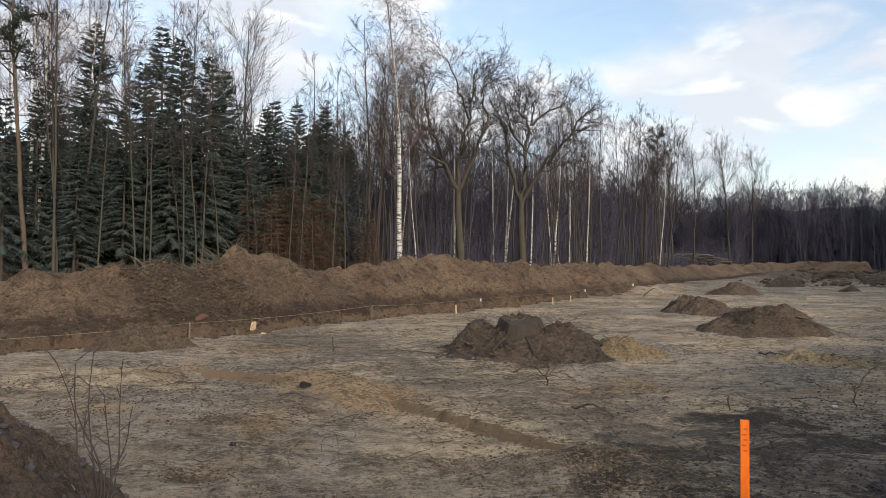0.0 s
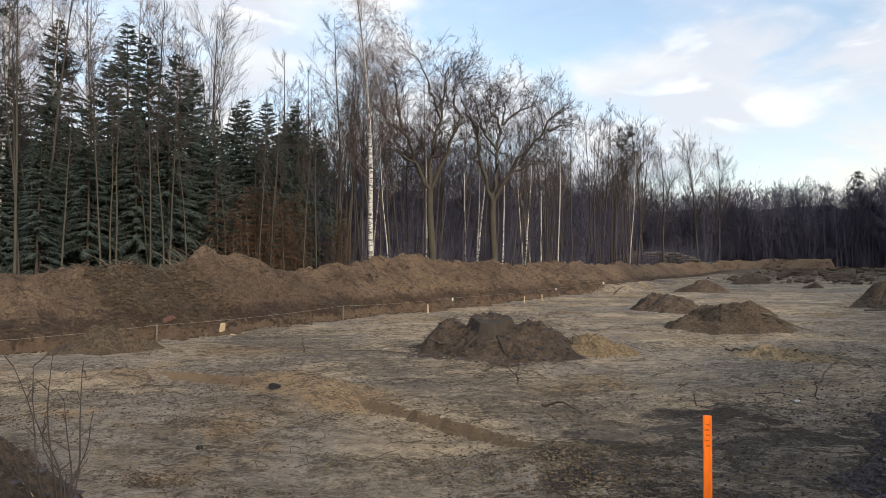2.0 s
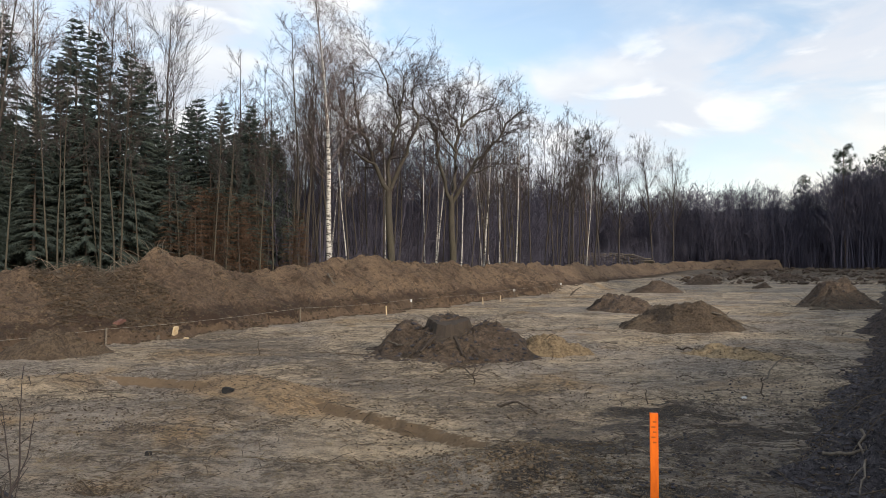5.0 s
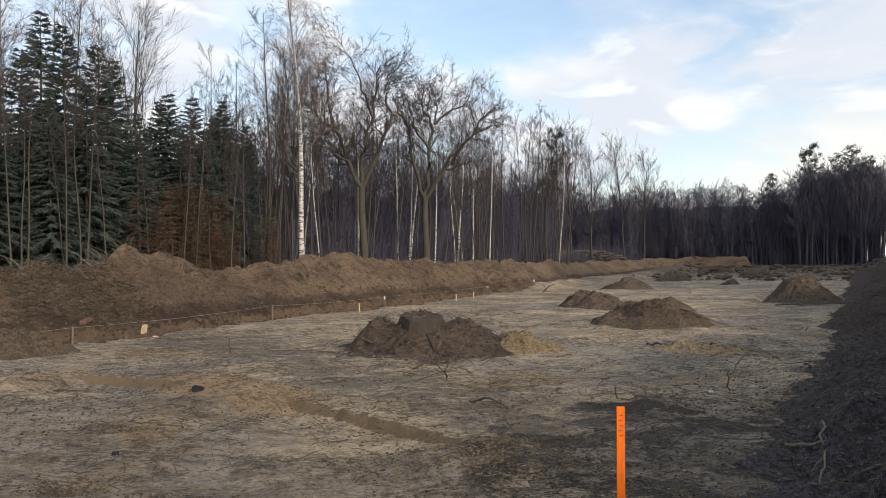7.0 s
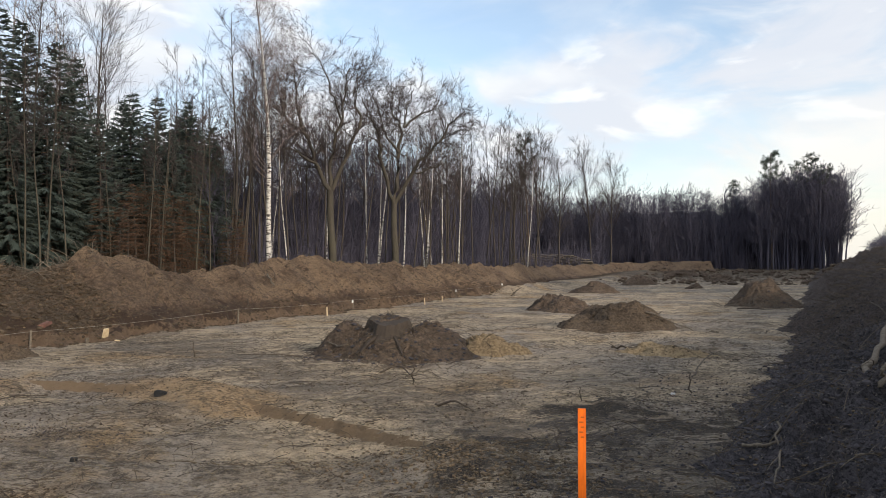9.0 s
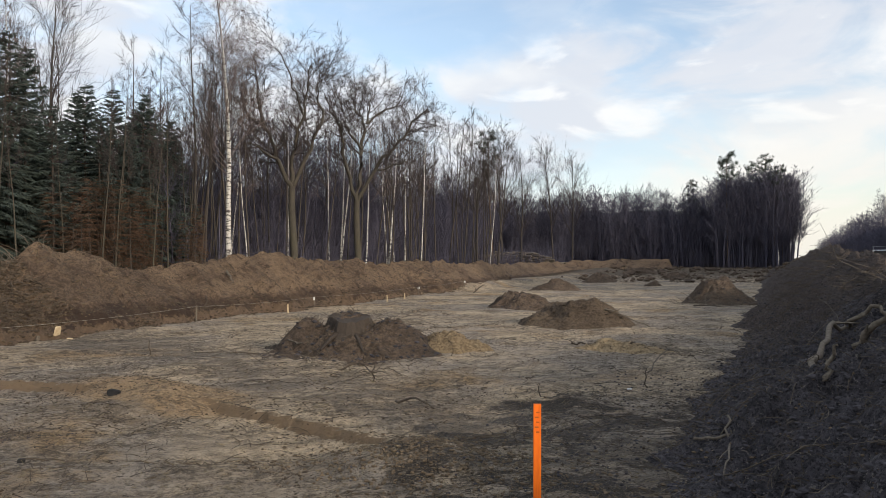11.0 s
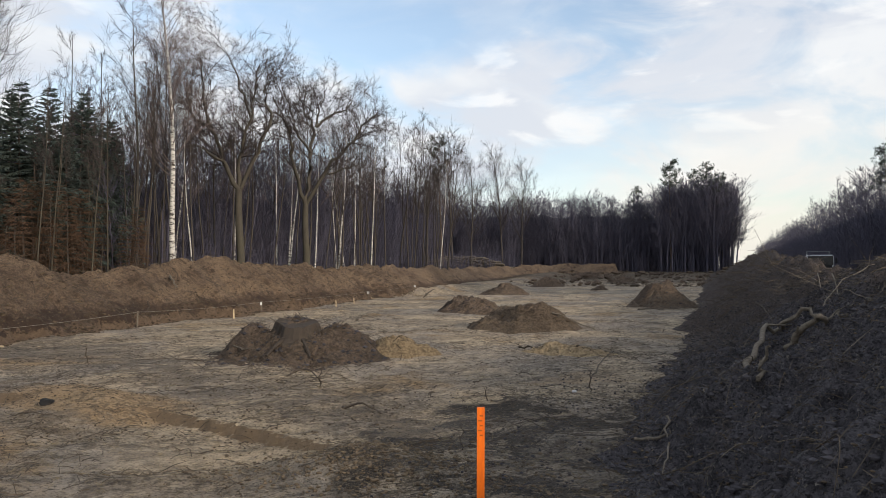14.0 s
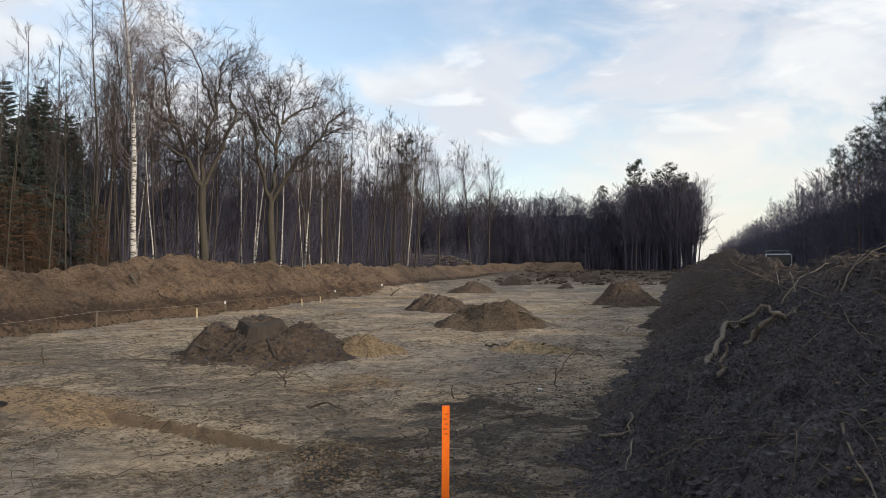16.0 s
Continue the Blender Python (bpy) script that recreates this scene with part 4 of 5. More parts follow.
for x, y, h in ((-36, 12.9, 17.5), (-38, 15.4, 18.5), (-37, 16.8, 18.0), (-39, 19.6, 18.5), (-37, 14.6, 16.5), (-40, 17.8, 19.0)):
    birches[rng.randrange(2)].put(x, y, h / 14.5)

# the wood behind the left bank, thinning of size with depth
for _ in range(26):
    youngs.put(rng.uniform(-29, -24.8), rng.uniform(16.5, 24.5), rng.uniform(0.55, 0.95))
for _ in range(135):
    y = rng.uniform(24, 92)
    x = -24.8 - 0.055 * max(0, y - 30) - abs(rng.gauss(0, 5.5))
    if y > 68 and x > -37:
        continue
    k = rng.random()
    h = rng.uniform(9.5, 14.5) + 0.03 * y
    if k < 0.08:
        birches[rng.randrange(2)].put(x, y, h / 14.5)
    else:
        poles[rng.randrange(4)].put(x, y, h / 14.0)
for _ in range(26):
    x, y = rng.uniform(-44, -34), rng.uniform(4, 45)
    poles[rng.randrange(4)].put(x, y, rng.uniform(0.70, 0.96) * math.hypot(x, y) / 46)
for k in range(14):
    x = rng.uniform(-37, -28)
    (birches if k % 3 else poles)[rng.randrange(2)].put(x, rng.uniform(0.28, 0.62) * -x, rng.uniform(0.9, 1.15))
for _ in range(30):
    x = rng.uniform(-31, -25)
    mossy[rng.randrange(2)].put(x, rng.uniform(0.32, 0.95) * -x, rng.uniform(0.5, 0.75))


# far woods, too many to count
def haze(t, h, wide, first, n=150):
    """The fine outer twigs of a crown."""
    r = t.rng
    for _ in range(n):
        f = first + 0.1 + (0.92 - first - 0.1) * r.random() ** 0.75
        reach = wide * math.sqrt(max(0.06, 1 - ((f - 0.55) / 0.45) ** 2)) * r.random() ** 0.6
        w = r.uniform(0, 6.28)
        p = Vector((reach * math.cos(w), reach * math.sin(w), f * h))
        d = Vector((math.cos(w) * 0.6, math.sin(w) * 0.6, 0.8)) + t.vec(0.5)
        t.crown.spike(p, p + d.normalized() * r.uniform(0.7, 1.7), 0.026)


def far_wood(name, places, seed, label, counts, limbs, first=0.20):
    rg = random.Random(seed)
    models = []
    for k in range(6):
        t = bare_tree(seed + k, 15, 0.10, first, limbs, counts, 38, 0.12, 2.7, 0.05, 0.2, 0.020, 3)
        haze(t, 15, 2.4, first)
        n = len(t.trunk.v)
        models.append((np.array([tuple(v) for v in t.trunk.v + t.crown.v]), t.trunk.f + [tuple(i + n for i in f) for f in t.crown.f]))
    V, F, base = [], [], 0
    for x, y, h in places:
        v, f = models[rg.randrange(6)]
        a, s = rg.uniform(0, 6.28), h / 15.0
        w = rg.uniform(0.8, 1.3)
        rot = np.array([[math.cos(a), -math.sin(a), 0], [math.sin(a), math.cos(a), 0], [0, 0, 1]])
        V.append(v @ rot.T * np.array([s * w, s * w, s]) + np.array([x, y, float(ground_z(x, y)) - 0.1]))
        F += [tuple(i + base for i in q) for q in f]
        base += len(v)
    me = bpy.data.meshes.new(name)
    me.from_pydata(np.vstack(V).tolist(), [], F)
    me.materials.append(M_HAZEWOOD)
    me.update()
    return tagged(new(name, me), label, "woodland", kind="stuff")


rg = random.Random(77)
spots = []
for _ in range(330):
    x = rg.uniform(-62, 1.0)
    y = 106 + abs(rg.gauss(0, 10))
    spots.append((x, y, rg.uniform(10.5, 13.2) + 2.0 * float(sstep(-11, -4, x))))
for _ in range(150):
    y = rg.uniform(34, 115)
    spots.append((-32 - abs(rg.gauss(0, 7)) - 0.12 * max(0, y - 40), y, rg.uniform(11, 14.5)))
for _ in range(125):
    spots.append((rg.uniform(-9.2, 1.3), rg.uniform(104.5, 114), rg.uniform(10.5, 14.6)))
far_wood("far_wood", spots, 400, "dense leafless wood closing the far end of the clearing", (5, 4), 12)
spots = []
for _ in range(330):
    y = 40 + 560 * rg.random() ** 2.2
    spots.append((19.5 + abs(rg.gauss(0, 5)), y, rg.uniform(15.0, 18.5)))
far_wood("far_wood", spots, 420, "dense dark wood along the far side of the road", (5, 4), 12)


spots = []
for _ in range(170):
    y = rg.uniform(24, 70)
    spots.append((-27 - 0.07 * max(0, y - 30) - 15 * rg.random(), y, rg.uniform(5.5, 10.5)))
for _ in range(50):
    y = rg.uniform(23, 46)
    spots.append((-30 - 12 * rg.random(), y, rg.uniform(7.0, 11.0)))
for _ in range(60):
    spots.append((rg.uniform(-40, 0.5), rg.uniform(104.5, 108), rg.uniform(6, 11)))
for _ in range(70):
    spots.append((rg.uniform(17.5, 20), 30 + 220 * rg.random(), rg.uniform(7, 12)))
far_wood("young_wood", spots, 440, "dense young leafless growth between the trees", (5, 4), 10, 0.06)


def undergrowth(name, spots, seed, label, mat):
    """Low thicket of thin stems and twigs."""
    rg = random.Random(seed)
    bag = Bag()
    for x, y, h in spots:
        p = Vector((x, y, float(ground_z(x, y)) - 0.05))
        for _ in range(4):
            d = Vector((rg.uniform(-0.5, 0.5), rg.uniform(-0.5, 0.5), 1)).normalized()
            ln = h * rg.uniform(0.5, 1.0)
            q = p + d * ln * 0.5 + Vector((rg.uniform(-0.2, 0.2), rg.uniform(-0.2, 0.2), 0))
            e = p + d * ln
            bag.tube([p, q, e], [0.022, 0.016, 0.008], 3, False)
            for _ in range(5):
                o = q.lerp(e, rg.random())
                w = o + Vector((rg.uniform(-1, 1), rg.uniform(-1, 1), rg.uniform(-0.1, 0.2))) * (0.3 * h * 0.5)
                bag.spike(o, w, 0.012)
    return tagged(new(name, bag.mesh(name, mat)), label, "undergrowth", kind="stuff")


spots = []
for _ in range(560):
    y = rg.uniform(25, 105)
    spots.append((-25.5 - 0.055 * max(0, y - 30) - 8 * rg.random(), y, rg.uniform(1.5, 5.5)))
for _ in range(420):
    spots.append((rg.uniform(-45, 0), rg.uniform(105, 112), rg.uniform(2.5, 7)))
for _ in range(420):
    spots.append((rg.uniform(18.0, 22), 36 + 200 * rg.random() ** 1.5, rg.uniform(3, 7)))
undergrowth("thicket", spots, 5, "leafless thicket of thin stems under the trees", M_HAZEWOOD)


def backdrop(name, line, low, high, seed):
    """Plain dark sheets added for the wood's shaded depth: three ragged curtains one behind another."""
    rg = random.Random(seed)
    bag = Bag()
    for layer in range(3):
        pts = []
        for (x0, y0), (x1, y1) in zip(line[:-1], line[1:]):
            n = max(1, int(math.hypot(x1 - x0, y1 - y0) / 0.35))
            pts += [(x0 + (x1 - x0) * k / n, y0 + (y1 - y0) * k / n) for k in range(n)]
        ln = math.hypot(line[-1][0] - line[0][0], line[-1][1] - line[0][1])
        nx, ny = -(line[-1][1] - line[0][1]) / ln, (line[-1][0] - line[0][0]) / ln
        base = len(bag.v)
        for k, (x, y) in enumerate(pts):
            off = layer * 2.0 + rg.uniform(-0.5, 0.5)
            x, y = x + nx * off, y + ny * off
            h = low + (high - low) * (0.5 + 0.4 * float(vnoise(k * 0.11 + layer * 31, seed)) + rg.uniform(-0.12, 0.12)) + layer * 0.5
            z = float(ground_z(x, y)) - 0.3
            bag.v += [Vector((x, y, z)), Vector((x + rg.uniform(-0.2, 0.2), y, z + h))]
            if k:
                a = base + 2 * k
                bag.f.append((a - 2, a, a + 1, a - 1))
    return tagged(new(name, bag.mesh(name, M_WOODSHADE)), "dark sheets painted as the wood's shaded depth, far behind the edge", "woodland", kind="structure")


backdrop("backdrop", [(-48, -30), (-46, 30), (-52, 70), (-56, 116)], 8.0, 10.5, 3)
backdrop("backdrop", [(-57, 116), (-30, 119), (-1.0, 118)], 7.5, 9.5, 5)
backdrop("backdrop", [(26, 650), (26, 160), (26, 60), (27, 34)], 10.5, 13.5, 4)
pines[1].put(-7.7, 106, 0.97)
for x, y, h in ((-2.6, 108, 16.0), (-0.6, 109, 14.5), (-4.0, 110, 15.5), (-1.6, 106.5, 13.5), (-14, 112, 13.5)):
    pines[0].put(x, y, h / 17.0)
for x, y, h in ((18.8, 92, 17.5), (20, 104, 17.5), (19.5, 80, 18.5)):
    pines[0].put(x, y, h / 17.0)

# road
bag = Bag()
bag.v = [Vector((6.4, -200, 0.46)), Vector((13.4, -200, 0.46)), Vector((13.4, 800, 0.46)), Vector((6.4, 800, 0.46)), Vector((6.2, -200, 0.2)), Vector((13.6, -200, 0.2)), Vector((13.6, 800, 0.2)), Vector((6.2, 800, 0.2))]
bag.f = [(0, 1, 2, 3), (4, 5, 1, 0), (7, 3, 2, 6), (4, 0, 3, 7), (5, 6, 2, 1)]
tagged(new("road", bag.mesh("road", M_ASPHALT)), "grey asphalt road behind the bank of topsoil", "road", kind="structure")

# survey stake
stake = new("survey_stake")
stake.location = (-1.39, 4.61, float(ground_z(-1.39, 4.61)))
bag = Bag()
bag.box(pose(0, 0, -0.25, 0, 0.4, 26), 0.052, 0.030, 1.265)
part("post", bag, M_ORANGE, stake)
tagged(stake, "orange sprayed wooden survey stake with faded marker writing", "stake")

# ---------------------------------------------------------------- surface lookup for loose things
from mathutils.bvhtree import BVHTree

_v, _f, _n = [], [], 0
for o in list(scene.objects):
    if o.type == "MESH" and (o.name.startswith(("ground", "cut_foot", "bank_slope", "soil_body"))):
        m = o.matrix_basis if o.parent is None else o.parent.matrix_basis @ o.matrix_basis
        c = np.empty(len(o.data.vertices) * 3)
        o.data.vertices.foreach_get("co", c)
        _v.append(c.reshape(-1, 3) + np.array(m.translation))
        q = np.empty(len(o.data.polygons) * 4, int)
        o.data.polygons.foreach_get("vertices", q)
        _f += (q.reshape(-1, 4) + _n).tolist()
        _n += len(o.data.vertices)
surface = BVHTree.FromPolygons(np.vstack(_v).tolist(), _f)


def top(x, y):
    hit = surface.ray_cast(Vector((x, y, 6.0)), Vector((0, 0, -1)))
    return hit[0].z if hit[0] is not None else 0.0


def lay(points, lift):
    """Points of a stick (x, y or x, y, height over the surface) set on the surface."""
    return [Vector((p[0], p[1], top(p[0], p[1]) + (p[2] if len(p) > 2 else 0) + lift)) for p in points]


def stick(name, pts, r, mat, label, category, group, seed=0, n=6, fork=2, lift=None):
    """A crooked stick or root with a few side shoots."""
    rg = random.Random(seed)
    q = smooth_pts(lay(pts, r * 0.6 if lift is None else lift))
    bend = min(2.5 * r, 0.04)
    q = [p + Vector((rg.uniform(-1, 1), rg.uniform(-1, 1), rg.uniform(-0.6, 1))) * bend for p in q]
    org = q[0].copy()
    q = [p - org for p in q]
    m = len(q) - 1
    rad = [r * (1 - 0.55 * i / m) * rg.uniform(0.85, 1.15) for i in range(m + 1)]
    bag = Bag()
    bag.tube(q, rad, n, True)
    thing = new(name)
    thing.location = org
    part("stem", bag, mat, thing, smooth=True)
    for _ in range(fork):
        i = rg.randrange(1, m) if m > 1 else 0
        ax = (q[min(i + 1, m)] - q[i]).normalized()
        d = (ax + Vector((rg.uniform(-1, 1), rg.uniform(-1, 1), rg.uniform(-0.1, 0.6)))).normalized()
        ln = (q[-1] - q[0]).length * rg.uniform(0.15, 0.4)
        b = Bag()
        b.tube([q[i], q[i] + d * ln * 0.5, q[i] + (d + Vector((rg.uniform(-0.3, 0.3), rg.uniform(-0.3, 0.3), 0))) * ln], [rad[i] * 0.55, rad[i] * 0.4, rad[i] * 0.2], 4, True)
        part("shoot", b, mat, thing)
    return tagged(thing, label, category, group)


GR = "torn roots on the dark bank"
LR = "pale barkless root torn out of the dark soil"
stick("root", [(0.38, 8.0, -0.10), (0.46, 8.6, 0.06), (0.66, 9.7, 0.14), (0.80, 10.1, 0.10), (1.0, 9.95, 0.05)], 0.040, M_PALEWOOD, LR, "root", GR, 1, 8, 1)
stick("root", [(0.86, 10.15, 0.08), (1.1, 9.95, 0.1), (1.3, 9.8, 0.1), (1.55, 9.7, 0.05)], 0.030, M_PALEWOOD, LR, "root", GR, 2, 7, 2)
stick("root", [(0.86, 9.0, 0.02), (1.10, 8.7, 0.06), (1.22, 8.75, 0.09), (1.36, 9.4, 0.08), (1.48, 9.8, 0.02)], 0.038, M_PALEWOOD, LR, "root", GR, 3, 8, 1)
stick("root", [(0.52, 7.80, 0.0), (0.54, 7.83, 0.13), (0.58, 7.86, 0.27)], 0.030, M_PALEWOOD, LR, "root", GR, 4, 6, 1)
stick("stick", [(-0.38, 7.5, 0.12), (-0.32, 6.95, 0.05), (-0.31, 6.35, 0.0)], 0.013, M_PALEWOOD, "pale dry stick lying at the foot of the bank", "stick", GR, 5)
stick("stick", [(-0.68, 7.25, 0.02), (-0.5, 7.28, 0.06), (-0.30, 7.3, 0.04)], 0.020, M_PALEWOOD, "short thick pale stick at the foot of the bank", "stick", GR, 6, 7, 0)
stick("stick", [(1.0, 4.3, 0.02), (1.08, 3.95, 0.08), (1.06, 3.55, 0.02)], 0.009, M_PALEWOOD, "pale bent stick on the dark bank", "stick", GR, 7, 6, 0)
for k, pts in enumerate(([(0.9, 22, 0.3), (0.95, 16.5, 0.25), (0.91, 12.7, 0.0)], [(2.2, 16, 0.15), (1.85, 12.5, 0.15), (1.63, 10.4, 0.05), (1.8, 9.4, 0)], [(2.3, 20, 0.1), (1.9, 14.5, 0.1), (1.8, 9.6, 0.05)],
                         [(0.1, 16.5, 0.1), (0.2, 14, 0.1), (0.4, 11.7, 0)], [(1.16, 6.0), (1.14, 5.2, 0.05), (1.04, 4.3)], [(1.72, 8.1), (1.66, 7.2, 0.06), (1.76, 6.8)],
                         [(-0.3, 20, 0.1), (0.0, 17.5, 0.15), (0.27, 15.9)], [(0.15, 6.3), (0.3, 6.38, 0.05), (0.45, 6.4)], [(-0.08, 6.7), (0.05, 6.5, 0.03), (0.16, 6.3)],
                         [(1.9, 11.5, 0.05), (2.3, 11.8, 0.15), (2.9, 12.2, 0.1)], [(2.0, 10.0, 0.05), (2.4, 10.6, 0.2), (2.9, 10.8, 0.25)], [(1.5, 12.4, 0.1), (2.0, 13.3, 0.2), (2.7, 14.6, 0.1)])):
    stick("stick", pts, 0.013 if k in (0, 1, 2, 9, 10, 11) else 0.005, M_PALEWOOD if k % 3 else M_TWIG, "long thin dry stick caught in the dark bank", "stick", GR, 20 + k, 5, 3)
rg = random.Random(91)
for k in range(60):
    y = 4 + 26 * rg.random() ** 1.5
    x = rg.uniform(-0.5, 2.9)
    a = rg.uniform(0, 6.28)
    ln = rg.uniform(0.25, 0.9) * (1 + y * 0.03)
    stick("stick", [(x, y, 0.02), (x + 0.5 * ln * math.cos(a) + rg.uniform(-0.1, 0.1), y + 0.5 * ln * math.sin(a), rg.uniform(0.03, 0.12)), (x + ln * math.cos(a), y + ln * math.sin(a), 0.02)],
          rg.uniform(0.0025, 0.0042) + 0.00032 * y, M_PALEWOOD if rg.random() < 0.2 else M_TWIG, "thin dry stick among dark soil", "stick", GR, 200 + k, 4, 2)


def litter(name, spots, mat, label, category, seed, length, radius, lift=0.35):
    rg = random.Random(seed)
    bag = Bag()
    for x, y in spots:
        z = top(x, y)
        a = rg.uniform(0, 6.28)
        ln = length * rg.uniform(0.3, 1.3)
        d = Vector((math.cos(a), math.sin(a), rg.uniform(-0.1, lift)))
        p = Vector((x, y, z + 0.004))
        e = p + d * ln
        e.z = max(e.z, top(e.x, e.y) + 0.004)
        q = (p + e) * 0.5 + Vector((rg.uniform(-0.15, 0.15), rg.uniform(-0.15, 0.15), rg.uniform(0.0, 0.12))) * ln
        r = radius * rg.uniform(0.5, 1.3)
        if radius < 0.004:
            bag.spike(p, e, r)
        else:
            bag.tube([p, q, e], [r, r * 0.8, r * 0.4], 3, False)
    return tagged(new(name, bag.mesh(name, mat)), label, category, kind="stuff")


def crumbs(name, spots, mat, label, seed, size):
    rg = random.Random(seed)
    bag = Bag()
    for x, y in spots:
        r = size * (0.25 + rg.random() ** 3)
        bag.clod((x, y, top(x, y) + r * 0.25), r, rg)
    return tagged(new(name, bag.mesh(name, mat)), label, "soil clods", kind="stuff")


def on_bank(bank, s0, s1, u0, u1, n, seed):
    r = np.random.RandomState(seed)
    p = bank.at(r.uniform(s0, s1, n), r.uniform(u0, u1, n))
    return [(float(a), float(b)) for a, b in p[:, :2]]


rg = random.Random(55)
site = [(rg.uniform(-16, -0.6), 3.2 + 22 * rg.random() ** 1.6) for _ in range(7500)]
patchy = [p for p in site if vnoise(p[0] * 0.5, p[1] * 0.5) + 0.7 * vnoise(p[0] * 1.9, p[1] * 1.9) > 0.1]
litter("twig_litter", patchy, M_TWIG, "scattered dry twigs and root bits on the sand", "twigs", 1, 0.22, 0.0055)
litter("straw_litter", [(rg.uniform(-9, -0.6), 3.4 + 9 * rg.random() ** 1.4) for _ in range(5000)], M_STRAW, "scattered dry grass and straw on the sand", "straw", 2, 0.11, 0.0026, 0.7)
crumbs("soil_crumbs", [p for p in [(rg.uniform(-14, -0.6), 3.4 + 20 * rg.random() ** 1.5) for _ in range(22000)] if vnoise(p[0] * 0.7, p[1] * 0.7 + 9) + 0.9 * vnoise(p[0] * 2.3, p[1] * 2.3) > 0.15], M_CLOD, "crumbs of soil scattered on the sand", 3, 0.017)
crumbs("sand_crumbs", [(-3.0 + rg.gauss(0, 0.8), 6.1 + rg.gauss(0, 0.5)) for _ in range(2600)], M_SANDCLOD, "heap of sandy crumbs near the stake", 4, 0.022)
crumbs("dark_crumbs", [(-1.6 + rg.gauss(0, 0.9), 4.0 + 9 * rg.random()) for _ in range(2200)], M_DARKCLOD, "dark humus crumbs at the foot of the bank", 5, 0.018)
crumbs("bank_clods", on_bank(right_bank, 17, 44, 0.0, 1.05, 15000, 8), M_DARKCLOD, "clods of dark topsoil on the bank", 6, 0.034)
crumbs("bank_crumbs", on_bank(right_bank, 17, 34, 0.0, 1.0, 6500, 28), M_CLOD, "brown crumbs strewn over the dark bank", 26, 0.016)
litter("root_litter", on_bank(right_bank, 17, 48, 0.02, 1.05, 9000, 9), M_TWIG, "fine torn roots in the dark bank", "roots", 7, 0.15, 0.0042, 0.5)
crumbs("bank_crumbs", on_bank(right_bank, 17, 36, 0.0, 1.05, 6000, 61), M_SANDCLOD, "pale sandy crumbs among the dark topsoil", 62, 0.016)
litter("root_litter", on_bank(right_bank, 17, 40, 0.0, 1.05, 4200, 63), M_PALEWOOD, "short pale bits of root and wood in the dark bank", "roots", 64, 0.09, 0.0042, 0.4)
litter("root_litter", on_bank(right_bank, 18, 60, 0.1, 1.1, 700, 19), M_PALEWOOD, "pale root fibres in the dark bank", "roots", 17, 0.30, 0.0042, 0.4)
litter("crest_brush", on_bank(right_bank, 24, 38, 0.72, 1.1, 420, 23), M_PALEWOOD, "pale branches strewn along the crest of the dark bank", "brushwood", 27, 0.5, 0.006, 0.25)
litter("crest_brush", on_bank(right_bank, 36, 66, 0.3, 1.1, 700, 24), M_TWIG, "torn roots and branches along the dark bank", "brushwood", 29, 0.9, 0.010, 0.35)
crumbs("bank_clods", on_bank(left_bank, 16, 60, 0.10, 1.0, 2200, 10), M_SANDCLOD, "clods of brown soil on the sandy bank", 8, 0.055)
crumbs("bank_clods", on_bank(left_bank, 16, 60, 0.10, 1.0, 900, 40), M_CLOD, "dark clods scattered over the sandy bank", 41, 0.055)
crumbs("litter_patch", on_bank(left_bank, 23, 26.6, 0.18, 0.98, 1500, 43), M_CLOD, "patch of dark forest litter on the sandy bank", 42, 0.085)
crumbs("bank_foot_clods", on_bank(left_bank, 16, 60, -0.05, 0.22, 3600, 11), M_CLOD, "clods along the cut foot of the bank", 9, 0.06)
litter("root_litter", on_bank(left_bank, 16, 60, 0.1, 1.02, 1800, 12), M_TWIG, "roots and twigs sticking out of the sandy bank", "roots", 10, 0.40, 0.010, 0.5)
brush = [(x, y) for x, y in on_bank(left_bank, 23, 26.6, 0.2, 1.0, 1500, 13)]
litter("brush", brush, M_TWIG, "patch of dead brushwood on the sandy bank", "brushwood", 11, 0.35, 0.009, 0.6)
litter("crest_brush", on_bank(left_bank, 23.5, 27.5, 0.85, 1.1, 160, 14), M_PALEWOOD, "dry branches sticking up from the bank's crest", "brushwood", 12, 0.6, 0.009, 0.9)
far = [(rg.uniform(-22, 2), rg.uniform(72, 105)) for _ in range(420)]
crumbs("far_rubble", far, M_MOUND, "rough lumps of soil at the far end of the site", 13, 0.42)
litter("far_brush", [(rg.uniform(-20, 2), rg.uniform(70, 105)) for _ in range(500)], M_TWIG, "brushwood at the far end of the site", "brushwood", 14, 1.3, 0.02, 0.6)

